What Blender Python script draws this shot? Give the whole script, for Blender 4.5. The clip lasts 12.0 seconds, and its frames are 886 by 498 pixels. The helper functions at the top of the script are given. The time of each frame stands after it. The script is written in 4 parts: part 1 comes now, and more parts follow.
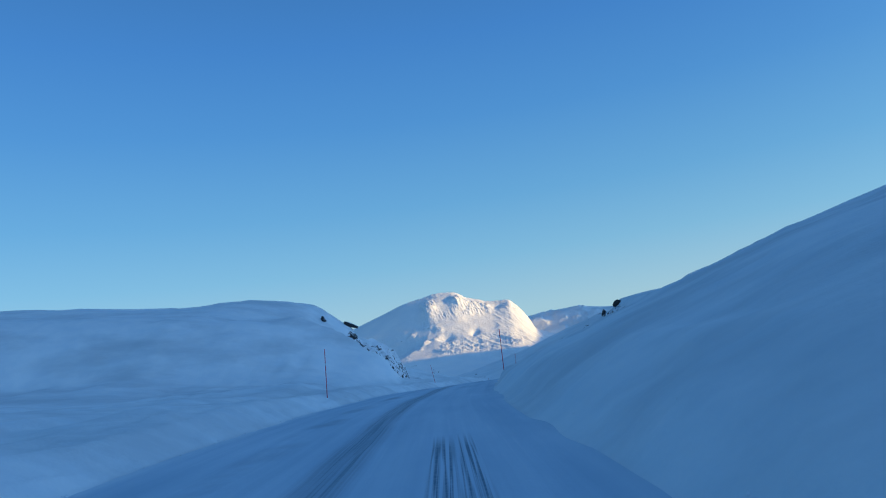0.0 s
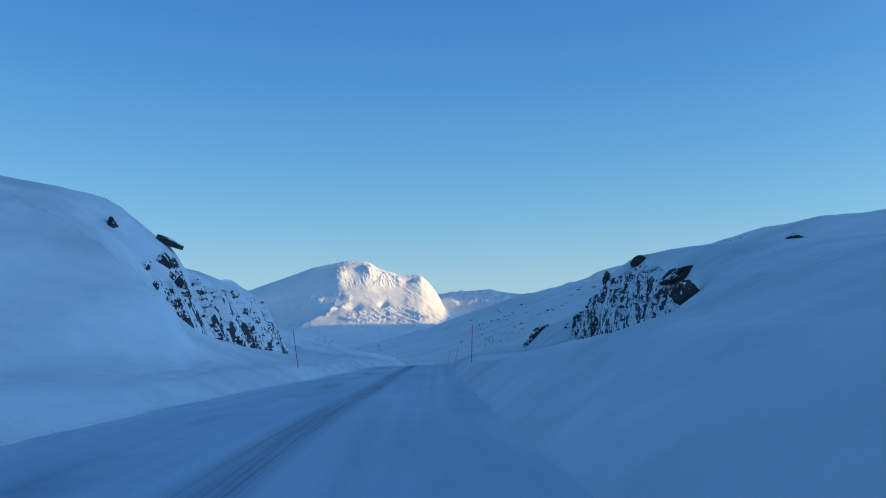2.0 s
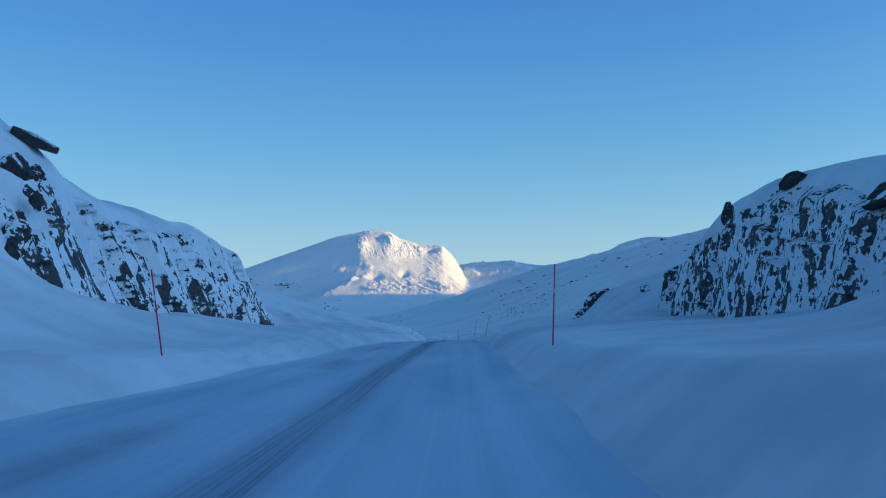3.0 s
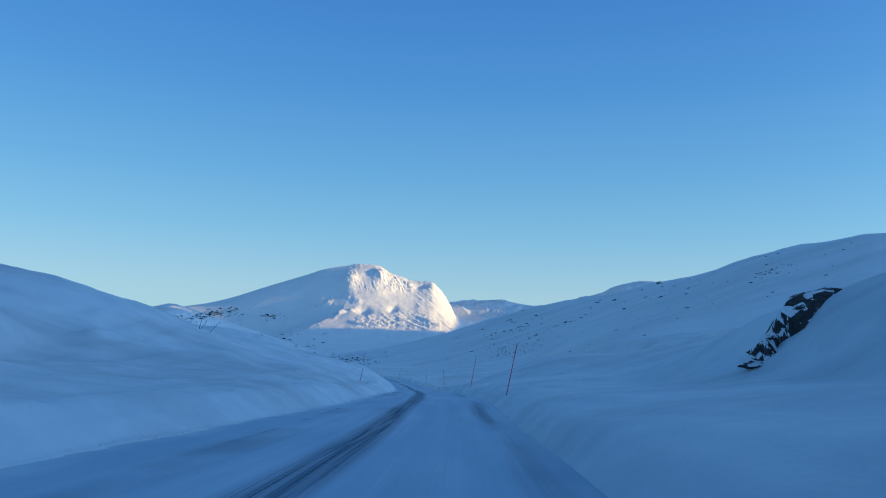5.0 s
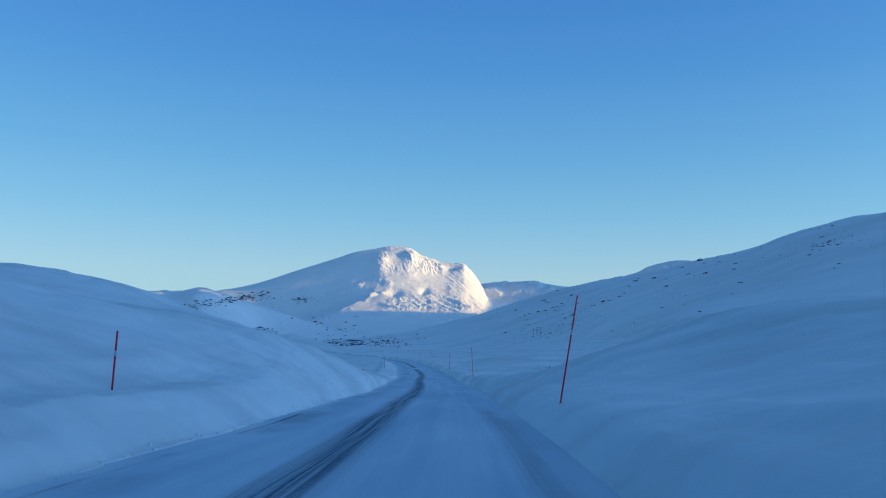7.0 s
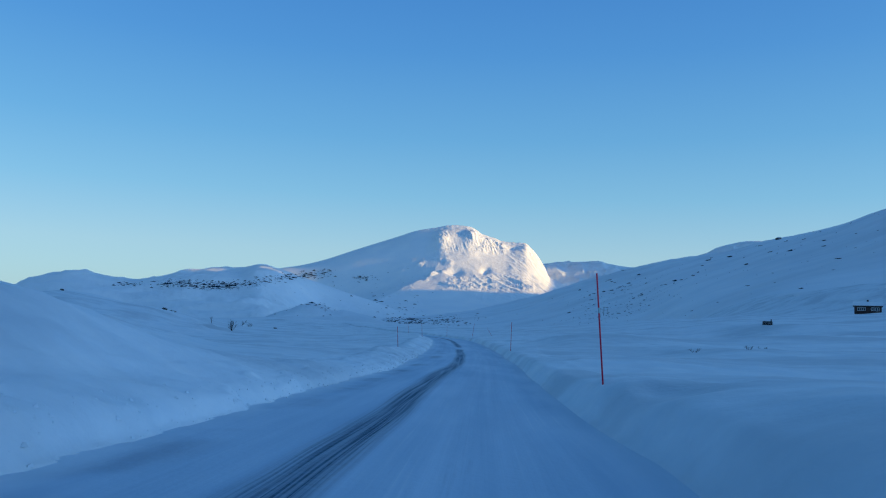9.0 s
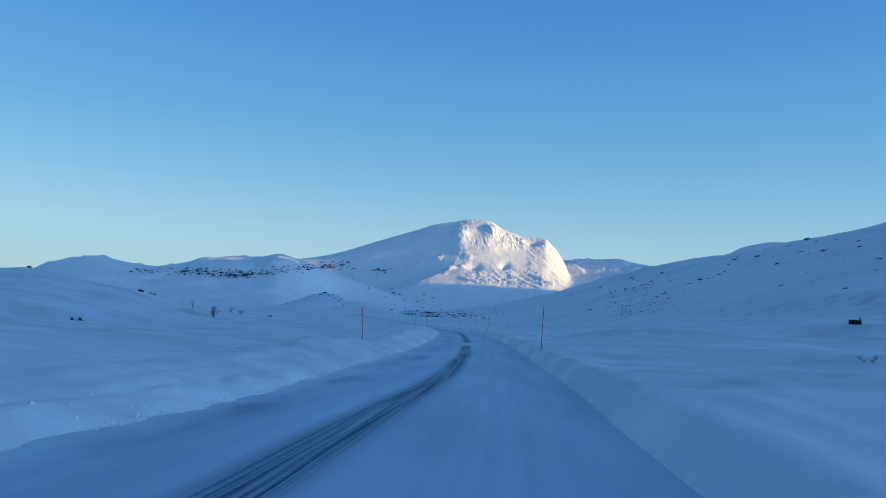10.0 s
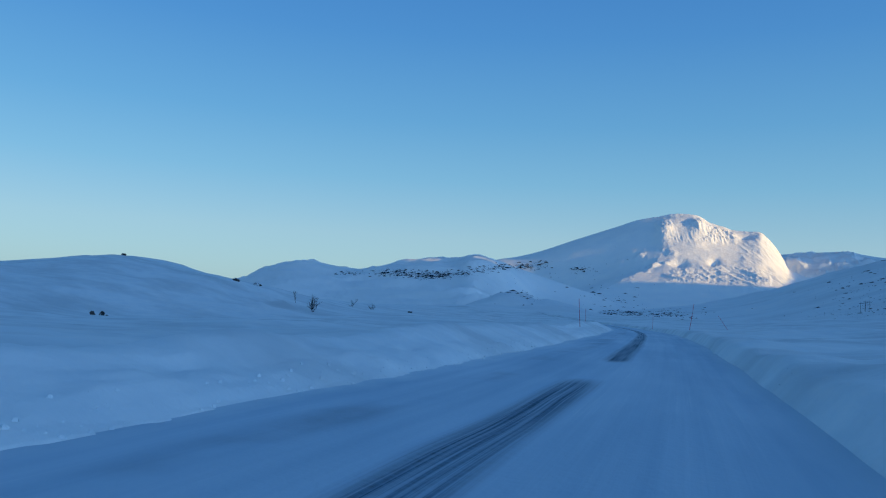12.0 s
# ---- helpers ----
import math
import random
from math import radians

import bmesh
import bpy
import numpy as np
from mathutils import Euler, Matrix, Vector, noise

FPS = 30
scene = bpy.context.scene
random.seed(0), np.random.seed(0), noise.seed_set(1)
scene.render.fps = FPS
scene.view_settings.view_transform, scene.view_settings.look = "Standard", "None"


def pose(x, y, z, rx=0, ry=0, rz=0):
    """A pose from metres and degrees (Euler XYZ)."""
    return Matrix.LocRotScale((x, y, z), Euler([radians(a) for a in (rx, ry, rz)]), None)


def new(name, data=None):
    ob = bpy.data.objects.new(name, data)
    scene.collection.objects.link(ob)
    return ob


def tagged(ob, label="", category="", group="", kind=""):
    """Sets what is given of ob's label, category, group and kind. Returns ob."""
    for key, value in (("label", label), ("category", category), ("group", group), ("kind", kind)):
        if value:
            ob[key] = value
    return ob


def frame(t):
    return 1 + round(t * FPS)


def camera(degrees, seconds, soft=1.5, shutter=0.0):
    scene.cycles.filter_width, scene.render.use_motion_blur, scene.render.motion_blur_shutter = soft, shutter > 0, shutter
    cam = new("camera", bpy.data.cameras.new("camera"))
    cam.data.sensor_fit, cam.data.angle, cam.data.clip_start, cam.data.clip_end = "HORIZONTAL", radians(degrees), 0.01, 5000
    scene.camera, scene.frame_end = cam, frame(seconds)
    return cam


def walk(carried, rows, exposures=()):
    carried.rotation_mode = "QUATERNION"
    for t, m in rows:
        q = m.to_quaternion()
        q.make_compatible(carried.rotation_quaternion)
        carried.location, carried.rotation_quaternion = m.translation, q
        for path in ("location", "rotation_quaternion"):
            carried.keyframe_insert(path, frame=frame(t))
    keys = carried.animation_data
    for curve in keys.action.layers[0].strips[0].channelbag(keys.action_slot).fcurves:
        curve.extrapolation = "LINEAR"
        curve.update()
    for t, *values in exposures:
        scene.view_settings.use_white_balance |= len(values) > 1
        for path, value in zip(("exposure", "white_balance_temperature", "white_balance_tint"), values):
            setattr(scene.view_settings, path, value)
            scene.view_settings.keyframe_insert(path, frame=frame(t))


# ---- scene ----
# camera on the dashboard of a car: seconds, x, y, z, yaw, pitch, roll
cam = camera(60.23, 12.0, soft=1.1)
PATH = [
    (0.0, 0.01, -0.00, 1.38, 4.21, 9.98, 7.33),
    (0.5, -0.81, 12.57, 1.68, 5.63, 10.30, 5.65),
    (1.0, -1.49, 25.19, 1.96, 4.46, 10.94, 5.43),
    (1.5, -1.96, 37.79, 2.25, -0.28, 9.53, 2.41),
    (2.0, -1.96, 50.37, 2.46, -3.05, 7.49, 1.19),
    (2.5, -1.75, 62.97, 2.50, -0.49, 8.30, 2.01),
    (3.0, -1.33, 75.63, 2.40, -1.51, 5.33, 0.55),
    (3.2, -1.15, 80.70, 2.39, -1.24, 5.46, 0.86),
    (4.8, 0.87, 121.00, 2.37, -2.63, 8.44, -1.25),
    (5.0, 1.20, 125.99, 2.28, -2.41, 8.14, -1.57),
    (5.5, 1.97, 138.45, 2.02, -2.56, 7.30, -1.05),
    (6.0, 2.68, 150.90, 1.76, -2.38, 7.20, -0.52),
    (6.5, 3.25, 163.46, 1.46, -0.67, 5.56, -0.51),
    (7.0, 3.79, 176.22, 1.19, 0.01, 6.79, -1.15),
    (7.2, 3.99, 181.24, 1.04, 1.11, 6.68, -1.06),
    (8.8, 4.30, 221.20, -0.44, 4.52, 4.54, -1.53),
    (9.0, 4.19, 226.19, -0.61, 4.56, 5.19, -1.95),
    (9.5, 3.93, 238.70, -1.03, 6.36, 6.23, -3.05),
    (10.0, 3.66, 251.28, -1.46, 5.92, 4.72, -3.34),
    (10.5, 3.41, 263.88, -1.81, 5.94, 5.69, -2.39),
    (11.0, 3.10, 276.42, -2.13, 12.33, 5.29, -2.50),
    (11.5, 2.65, 288.98, -2.38, 17.00, 4.00, -2.48),
    (12.0, 2.10, 301.55, -2.63, 20.88, 3.93, -2.95),
]
walk(cam, [(t, pose(x, y, z, 90 + p, r, w)) for t, x, y, z, w, p, r in PATH],
     exposures=[(0, 0.68, 5000, -3), (5, 0.74, 5000, -3), (10.5, 0.70, 5000, -3), (12, 0.58, 5000, -3)])

# ---- end of camera ----
# ---- light: low sun behind a ridge to the east, clear winter sky ----
SUN_AZ, SUN_EL = 102.0, 6.5
world = bpy.data.worlds.new("world")
scene.world = world
world.use_nodes = True
wn = world.node_tree
sky = wn.nodes.new("ShaderNodeTexSky")
sky.sky_type = "NISHITA"
sky.sun_disc = False
sky.sun_elevation = radians(SUN_EL)
sky.sun_rotation = radians(SUN_AZ)
sky.altitude = 1000
sky.air_density = 0.8
sky.dust_density = 2.6
sky.ozone_density = 1.9
# light scattered more than once: the same pale horizon and deep blue zenith all round
at = wn.nodes.new("ShaderNodeTexCoord")
up = wn.nodes.new("ShaderNodeSeparateXYZ")
wn.links.new(at.outputs["Generated"], up.inputs[0])
air = wn.nodes.new("ShaderNodeValToRGB")
for i, (sine, colour) in enumerate([(0.0, (2.35, 2.6, 2.3)), (0.083, (2.05, 2.34, 2.22)), (0.156, (1.32, 1.98, 2.28)), (0.23, (0.88, 1.6, 2.25)),
                                    (0.334, (0.55, 1.18, 2.16)), (0.43, (0.40, 0.92, 2.0)), (0.7, (0.17, 0.36, 0.80)), (1.0, (0.10, 0.21, 0.44))]):
    stop = air.color_ramp.elements[i] if i < 2 else air.color_ramp.elements.new(sine)
    stop.position, stop.color = sine, (*colour, 1)
wn.links.new(up.outputs["Z"], air.inputs["Fac"])
# and brighter towards the sun
east = wn.nodes.new("ShaderNodeVectorMath")
east.operation = "DOT_PRODUCT"
wn.links.new(at.outputs["Generated"], east.inputs[0])
east.inputs[1].default_value = (math.sin(radians(SUN_AZ)), math.cos(radians(SUN_AZ)), 0.11)
glow = None
for op, value in (("MAXIMUM", 0.0), ("POWER", 4.0), ("MULTIPLY", 0.68)):
    step = wn.nodes.new("ShaderNodeMath")
    step.operation = op
    step.inputs[1].default_value = value
    wn.links.new(glow.outputs[0] if glow else east.outputs["Value"], step.inputs[0])
    glow = step
pale = wn.nodes.new("ShaderNodeVectorMath")
pale.operation = "SCALE"
pale.inputs[0].default_value = (3.9, 5.9, 8.9)
wn.links.new(glow.outputs[0], pale.inputs["Scale"])
lit_air = wn.nodes.new("ShaderNodeVectorMath")
lit_air.operation = "ADD"
wn.links.new(air.outputs["Color"], lit_air.inputs[0])
wn.links.new(pale.outputs["Vector"], lit_air.inputs[1])
blend = wn.nodes.new("ShaderNodeMix")
blend.data_type = "RGBA"
blend.inputs[0].default_value = 0.8
wn.links.new(sky.outputs["Color"], blend.inputs[6])
wn.links.new(lit_air.outputs["Vector"], blend.inputs[7])
bg = wn.nodes["Background"]
bg.inputs["Strength"].default_value = 0.15
wn.links.new(blend.outputs[2], bg.inputs["Color"])
lamp = bpy.data.lights.new("sun", "SUN")
lamp.energy, lamp.angle, lamp.color = 3.5, radians(0.6), (1.0, 0.52, 0.10)
sun = new("sun", lamp)
sun.rotation_euler = (radians(90 - SUN_EL), 0, radians(-SUN_AZ + 180))


# ---- small tools ----
def hash2(ix, iy, seed):
    h = (ix.astype(np.int64) * 374761393 + iy.astype(np.int64) * 668265263 + seed * 974634777) & 0xFFFFFFFF
    h = ((h ^ (h >> 13)) * 1274126177) & 0xFFFFFFFF
    h = ((h ^ (h >> 16)) * 2246822519) & 0xFFFFFFFF
    return ((h ^ (h >> 15)) & 0xFFFFFF) / float(0xFFFFFF)


def vnoise(x, y, seed=0):
    """Value noise, -1 to 1."""
    ix, iy = np.floor(x), np.floor(y)
    fx, fy = x - ix, y - iy
    fx, fy = fx * fx * fx * (fx * (fx * 6 - 15) + 10), fy * fy * fy * (fy * (fy * 6 - 15) + 10)
    a, b = hash2(ix, iy, seed), hash2(ix + 1, iy, seed)
    c, d = hash2(ix, iy + 1, seed), hash2(ix + 1, iy + 1, seed)
    return 2 * (a + (b - a) * fx + (c - a) * fy + (a - b - c + d) * fx * fy) - 1


def fbm(x, y, size, octaves=4, seed=0, rough=0.5):
    out, amp, s = 0, 1.0, 1.0 / size
    for k in range(octaves):
        c, n = math.cos(0.6 * k), math.sin(0.6 * k)
        out = out + amp * vnoise((x * c - y * n) * s + 17.3 * k, (x * n + y * c) * s - 9.1 * k, seed + k)
        amp, s = amp * rough, s * 2.03
    return out


def ridged(x, y, size, octaves=4, seed=0):
    out, amp, s = 0, 1.0, 1.0 / size
    for k in range(octaves):
        out = out + amp * (1 - 2 * np.abs(vnoise(x * s + 31.7 * k, y * s + 5.9 * k, seed + k)))
        amp, s = amp * 0.5, s * 2.1
    return out


def smooth(x, a, b):
    t = np.clip((x - a) / (b - a), 0, 1)
    return t * t * (3 - 2 * t)


def pchip(x, xs, ys):
    """Monotone cubic through (xs, ys); ys may have further columns. Held level outside."""
    xs, ys = np.asarray(xs, float), np.asarray(ys, float)
    if ys.ndim == 1:
        return pchip(x, xs, ys[:, None])[..., 0]
    h = np.diff(xs)[:, None]
    d = np.diff(ys, axis=0) / h
    m = np.zeros_like(ys)
    w1, w2 = 2 * h[1:] + h[:-1], h[1:] + 2 * h[:-1]
    same = d[1:] * d[:-1] > 0
    safe = np.where(same, d[:-1] * d[1:], 1)
    m[1:-1] = np.where(same, (w1 + w2) * safe / np.where(same, w1 * d[1:] + w2 * d[:-1], 1), 0)
    m[0], m[-1] = d[0], d[-1]
    x = np.clip(x, xs[0], xs[-1])
    i = np.clip(np.searchsorted(xs, x, side="right") - 1, 0, len(xs) - 2)
    hh = h[i]
    t = (x - xs[i])[..., None] / hh
    return ((1 + 2 * t) * (1 - t) ** 2 * ys[i] + t * (1 - t) ** 2 * hh * m[i]
            + t * t * (3 - 2 * t) * ys[i + 1] + t * t * (t - 1) * hh * m[i + 1])


def mesh_from(name, verts, faces, material, flat=False):
    me = bpy.data.meshes.new(name)
    me.from_pydata([tuple(v) for v in verts], [], [tuple(q) for q in faces])
    me.polygons.foreach_set("use_smooth", [not flat] * len(me.polygons))
    me.materials.append(material)
    me.update()
    return me


def grid_mesh(name, P, material, uv=None, verge=None, wrap=False):
    """A sheet from points P[row, column]."""
    n, m = P.shape[:2]
    idx = np.arange(n * m).reshape(n, m)
    if wrap:
        idx = np.concatenate([idx, idx[:, :1]], axis=1)
    q = np.stack([idx[:-1, :-1], idx[:-1, 1:], idx[1:, 1:], idx[1:, :-1]], -1).reshape(-1, 4)
    me = bpy.data.meshes.new(name)
    me.vertices.add(n * m)
    me.vertices.foreach_set("co", np.ascontiguousarray(P, np.float32).ravel())
    me.loops.add(q.size)
    me.loops.foreach_set("vertex_index", q.ravel().astype(np.int32))
    me.polygons.add(len(q))
    me.polygons.foreach_set("loop_start", np.arange(0, q.size, 4, dtype=np.int32))
    me.polygons.foreach_set("loop_total", np.full(len(q), 4, np.int32))
    me.update(calc_edges=True)
    me.polygons.foreach_set("use_smooth", np.ones(len(q), bool))
    for layer_name, values in (("lane", uv), ("verge", verge)):
        if values is not None:
            layer = me.uv_layers.new(name=layer_name)
            layer.data.foreach_set("uv", np.ascontiguousarray(values.reshape(-1, 2)[q.ravel()], np.float32).ravel())
    me.materials.append(material)
    me.validate()
    return me


def part(name, bm, material, parent, label="", flat=False):
    me = bpy.data.meshes.new(name)
    bm.to_mesh(me)
    bm.free()
    me.polygons.foreach_set("use_smooth", [not flat] * len(me.polygons))
    me.materials.append(material)
    ob = new(name, me)
    ob.parent = parent
    return tagged(ob, label)


def box(x0, x1, y0, y1, z0, z1, bevel=0.0):
    bm = bmesh.new()
    bmesh.ops.create_cube(bm, size=1)
    for v in bm.verts:
        v.co = ((x0 + x1) / 2 + v.co.x * (x1 - x0), (y0 + y1) / 2 + v.co.y * (y1 - y0), (z0 + z1) / 2 + v.co.z * (z1 - z0))
    if bevel:
        bmesh.ops.bevel(bm, geom=bm.edges[:], offset=bevel, segments=2, affect="EDGES")
    return bm


# ---- materials ----
def material(name):
    m = bpy.data.materials.new(name)
    m.use_nodes = True
    return m, m.node_tree.nodes, m.node_tree.links, m.node_tree.nodes["Principled BSDF"]


def noise_node(n, l, coord, size, detail=4, rough=0.55):
    t = n.new("ShaderNodeTexNoise")
    t.inputs["Scale"].default_value = 1 / size
    t.inputs["Detail"].default_value = detail
    t.inputs["Roughness"].default_value = rough
    l.new(coord, t.inputs["Vector"])
    return t.outputs["Fac"]


def ramp(n, l, fac, stops):
    r = n.new("ShaderNodeValToRGB")
    e = r.color_ramp.elements
    e[0].position, e[0].color = stops[0][0], (*stops[0][1], 1)
    e[1].position, e[1].color = stops[-1][0], (*stops[-1][1], 1)
    for p, c in stops[1:-1]:
        e.new(p).color = (*c, 1)
    l.new(fac, r.inputs["Fac"])
    return r.outputs["Color"]


def maths(n, l, op, a, b=None, clamp=False):
    k = n.new("ShaderNodeMath")
    k.operation, k.use_clamp = op, clamp
    for i, v in enumerate((a, b)):
        if v is None:
            continue
        if isinstance(v, (int, float)):
            k.inputs[i].default_value = v
        else:
            l.new(v, k.inputs[i])
    return k.outputs[0]


def mixed(n, l, fac, a, b):
    k = n.new("ShaderNodeMix")
    k.data_type = "RGBA"
    l.new(fac, k.inputs[0])
    for i, v in ((6, a), (7, b)):
        if isinstance(v, tuple):
            k.inputs[i].default_value = (*v, 1)
        else:
            l.new(v, k.inputs[i])
    return k.outputs[2]


def bump(n, l, bsdf, height, strength, distance):
    k = n.new("ShaderNodeBump")
    k.inputs["Strength"].default_value = strength
    k.inputs["Distance"].default_value = distance
    l.new(height, k.inputs["Height"])
    l.new(k.outputs["Normal"], bsdf.inputs["Normal"])


def snow_material(name, fine, coarse, rise, crust, low=(0.76, 0.81, 0.865), top=(0.88, 0.90, 0.92), worn=0.6):
    """Wind-packed snow: grain and drifts at two sizes in metres."""
    m, n, l, b = material(name)
    at = n.new("ShaderNodeNewGeometry").outputs["Position"]
    a, c = noise_node(n, l, at, fine), noise_node(n, l, at, coarse)
    both = maths(n, l, "ADD", maths(n, l, "MULTIPLY", a, 0.2), maths(n, l, "MULTIPLY", c, 0.8))
    colour = ramp(n, l, both, [(0.3, low), (0.7, top)])
    # old wind crust, greyer than the fresh drift that lies on it in streaks
    wind = n.new("ShaderNodeMapping")
    wind.inputs["Rotation"].default_value = (0, 0, radians(18))
    wind.inputs["Scale"].default_value = (0.55, 1.3, 1.6)
    l.new(at, wind.inputs["Vector"])
    old = maths(n, l, "MULTIPLY", maths(n, l, "SUBTRACT", noise_node(n, l, wind.outputs[0], crust, 5, 0.6), 0.44), 5.0, clamp=True)
    # strong enough that the crust streaks also stand in for shading of drifts
    colour = mixed(n, l, maths(n, l, "MULTIPLY", old, worn), colour, tuple(0.70 * v for v in low))
    l.new(colour, b.inputs["Base Color"])
    b.inputs["Roughness"].default_value = 0.7
    b.inputs["Specular IOR Level"].default_value = 0.25
    bump(n, l, b, both, 0.6, rise)
    return m


SNOW = snow_material("snow", 0.12, 1.7, 0.12, 9.0)
# paler than the near snow: distance haze is partly put into the colour
HILL_SNOW = snow_material("hill_snow", 3.0, 40.0, 3.0, 160.0, (0.80, 0.84, 0.89), (0.91, 0.92, 0.94), 0.35)


def mountain_material():
    """Snow with bare rock only where the ground is very steep."""
    m, n, l, b = material("mountain_snow")
    geo = n.new("ShaderNodeNewGeometry")
    at = geo.outputs["Position"]
    fine, coarse = noise_node(n, l, at, 12.0, 6), noise_node(n, l, at, 90.0, 5)
    split = n.new("ShaderNodeSeparateXYZ")
    l.new(geo.outputs["Normal"], split.inputs[0])
    steep = maths(n, l, "ADD", split.outputs["Z"], maths(n, l, "MULTIPLY", fine, 0.55))
    bare = maths(n, l, "LESS_THAN", steep, 0.60)
    # the pale base also carries some of the haze of distance
    base = ramp(n, l, coarse, [(0.3, (0.86, 0.88, 0.91)), (0.7, (0.94, 0.94, 0.94))])
    l.new(mixed(n, l, maths(n, l, "MULTIPLY", bare, 0.55), base, (0.30, 0.29, 0.29)), b.inputs["Base Color"])
    b.inputs["Roughness"].default_value = 0.8
    b.inputs["Specular IOR Level"].default_value = 0.15
    bump(n, l, b, fine, 0.5, 3.0)
    return m


MOUNTAIN = mountain_material()


def rock_material(name, cover, climb=0.0, stone=((0.013, 0.017, 0.024), (0.085, 0.088, 0.096)), patch=0.42, broad=2.6):
    """Dark schist; snow lies on every ledge that is flat enough. cover: how much snow clings."""
    m, n, l, b = material(name)
    geo = n.new("ShaderNodeNewGeometry")
    at = geo.outputs["Position"]
    lean = n.new("ShaderNodeMapping")
    lean.inputs["Rotation"].default_value = (radians(22), 0, 0)
    lean.inputs["Scale"].default_value = (1.0, 1.7, 0.7)
    l.new(at, lean.inputs["Vector"])
    fine, mid, wide = noise_node(n, l, at, 0.25, 6), noise_node(n, l, lean.outputs[0], patch, 5, 0.62), noise_node(n, l, lean.outputs[0], broad, 3)
    split = n.new("ShaderNodeSeparateXYZ")
    l.new(geo.outputs["Normal"], split.inputs[0])
    lie = maths(n, l, "ADD", maths(n, l, "MULTIPLY", split.outputs["Z"], 0.45), maths(n, l, "MULTIPLY", maths(n, l, "SUBTRACT", mid, 0.5), 2.2))
    lie = maths(n, l, "ADD", lie, maths(n, l, "MULTIPLY", maths(n, l, "SUBTRACT", wide, 0.5), 2.6))
    lie = maths(n, l, "ADD", lie, maths(n, l, "MULTIPLY", maths(n, l, "SUBTRACT", fine, 0.5), 1.5))
    # snow clings block by block, so its edges follow the fractures
    blocks = n.new("ShaderNodeTexVoronoi")
    blocks.inputs["Scale"].default_value = 1 / (1.5 * patch)
    l.new(lean.outputs[0], blocks.inputs["Vector"])
    cell = n.new("ShaderNodeSeparateColor")
    l.new(blocks.outputs["Color"], cell.inputs[0])
    lie = maths(n, l, "ADD", lie, maths(n, l, "MULTIPLY", maths(n, l, "SUBTRACT", cell.outputs[0], 0.5), 1.0))
    high = n.new("ShaderNodeSeparateXYZ")
    l.new(at, high.inputs[0])
    lie = maths(n, l, "ADD", lie, maths(n, l, "MULTIPLY", maths(n, l, "SUBTRACT", high.outputs["Z"], 5.0), climb))
    snow = maths(n, l, "MULTIPLY", maths(n, l, "SUBTRACT", lie, 1 - cover), 14.0, clamp=True)
    stone_colour = ramp(n, l, fine, [(0.3, stone[0]), (0.55, tuple(0.5 * (p + q) for p, q in zip(*stone))), (0.75, stone[1])])
    stone_colour = mixed(n, l, maths(n, l, "MULTIPLY", cell.outputs[1], 0.45), stone_colour, stone[1])
    rime = maths(n, l, "MULTIPLY", maths(n, l, "SUBTRACT", maths(n, l, "ADD", lie, fine), 1.2 - cover), 0.45, clamp=True)
    stone_colour = mixed(n, l, maths(n, l, "MULTIPLY", rime, 0.3), stone_colour, (0.6, 0.63, 0.68))
    l.new(mixed(n, l, snow, stone_colour, (0.84, 0.86, 0.90)), b.inputs["Base Color"])
    b.inputs["Roughness"].default_value = 0.75
    bump(n, l, b, maths(n, l, "ADD", fine, mid), 0.7, 0.15)
    return m


ROCK_WALL = rock_material("rock_wall", 1.04, 0.085, patch=0.65, broad=3.0)
ROCK_WALL_BARE = rock_material("rock_wall_bare", 1.0, stone=((0.018, 0.022, 0.030), (0.12, 0.125, 0.135)), patch=0.30, broad=2.2)
ROCK = rock_material("rock", 0.62, 0.0, ((0.010, 0.011, 0.014), (0.055, 0.052, 0.050)))


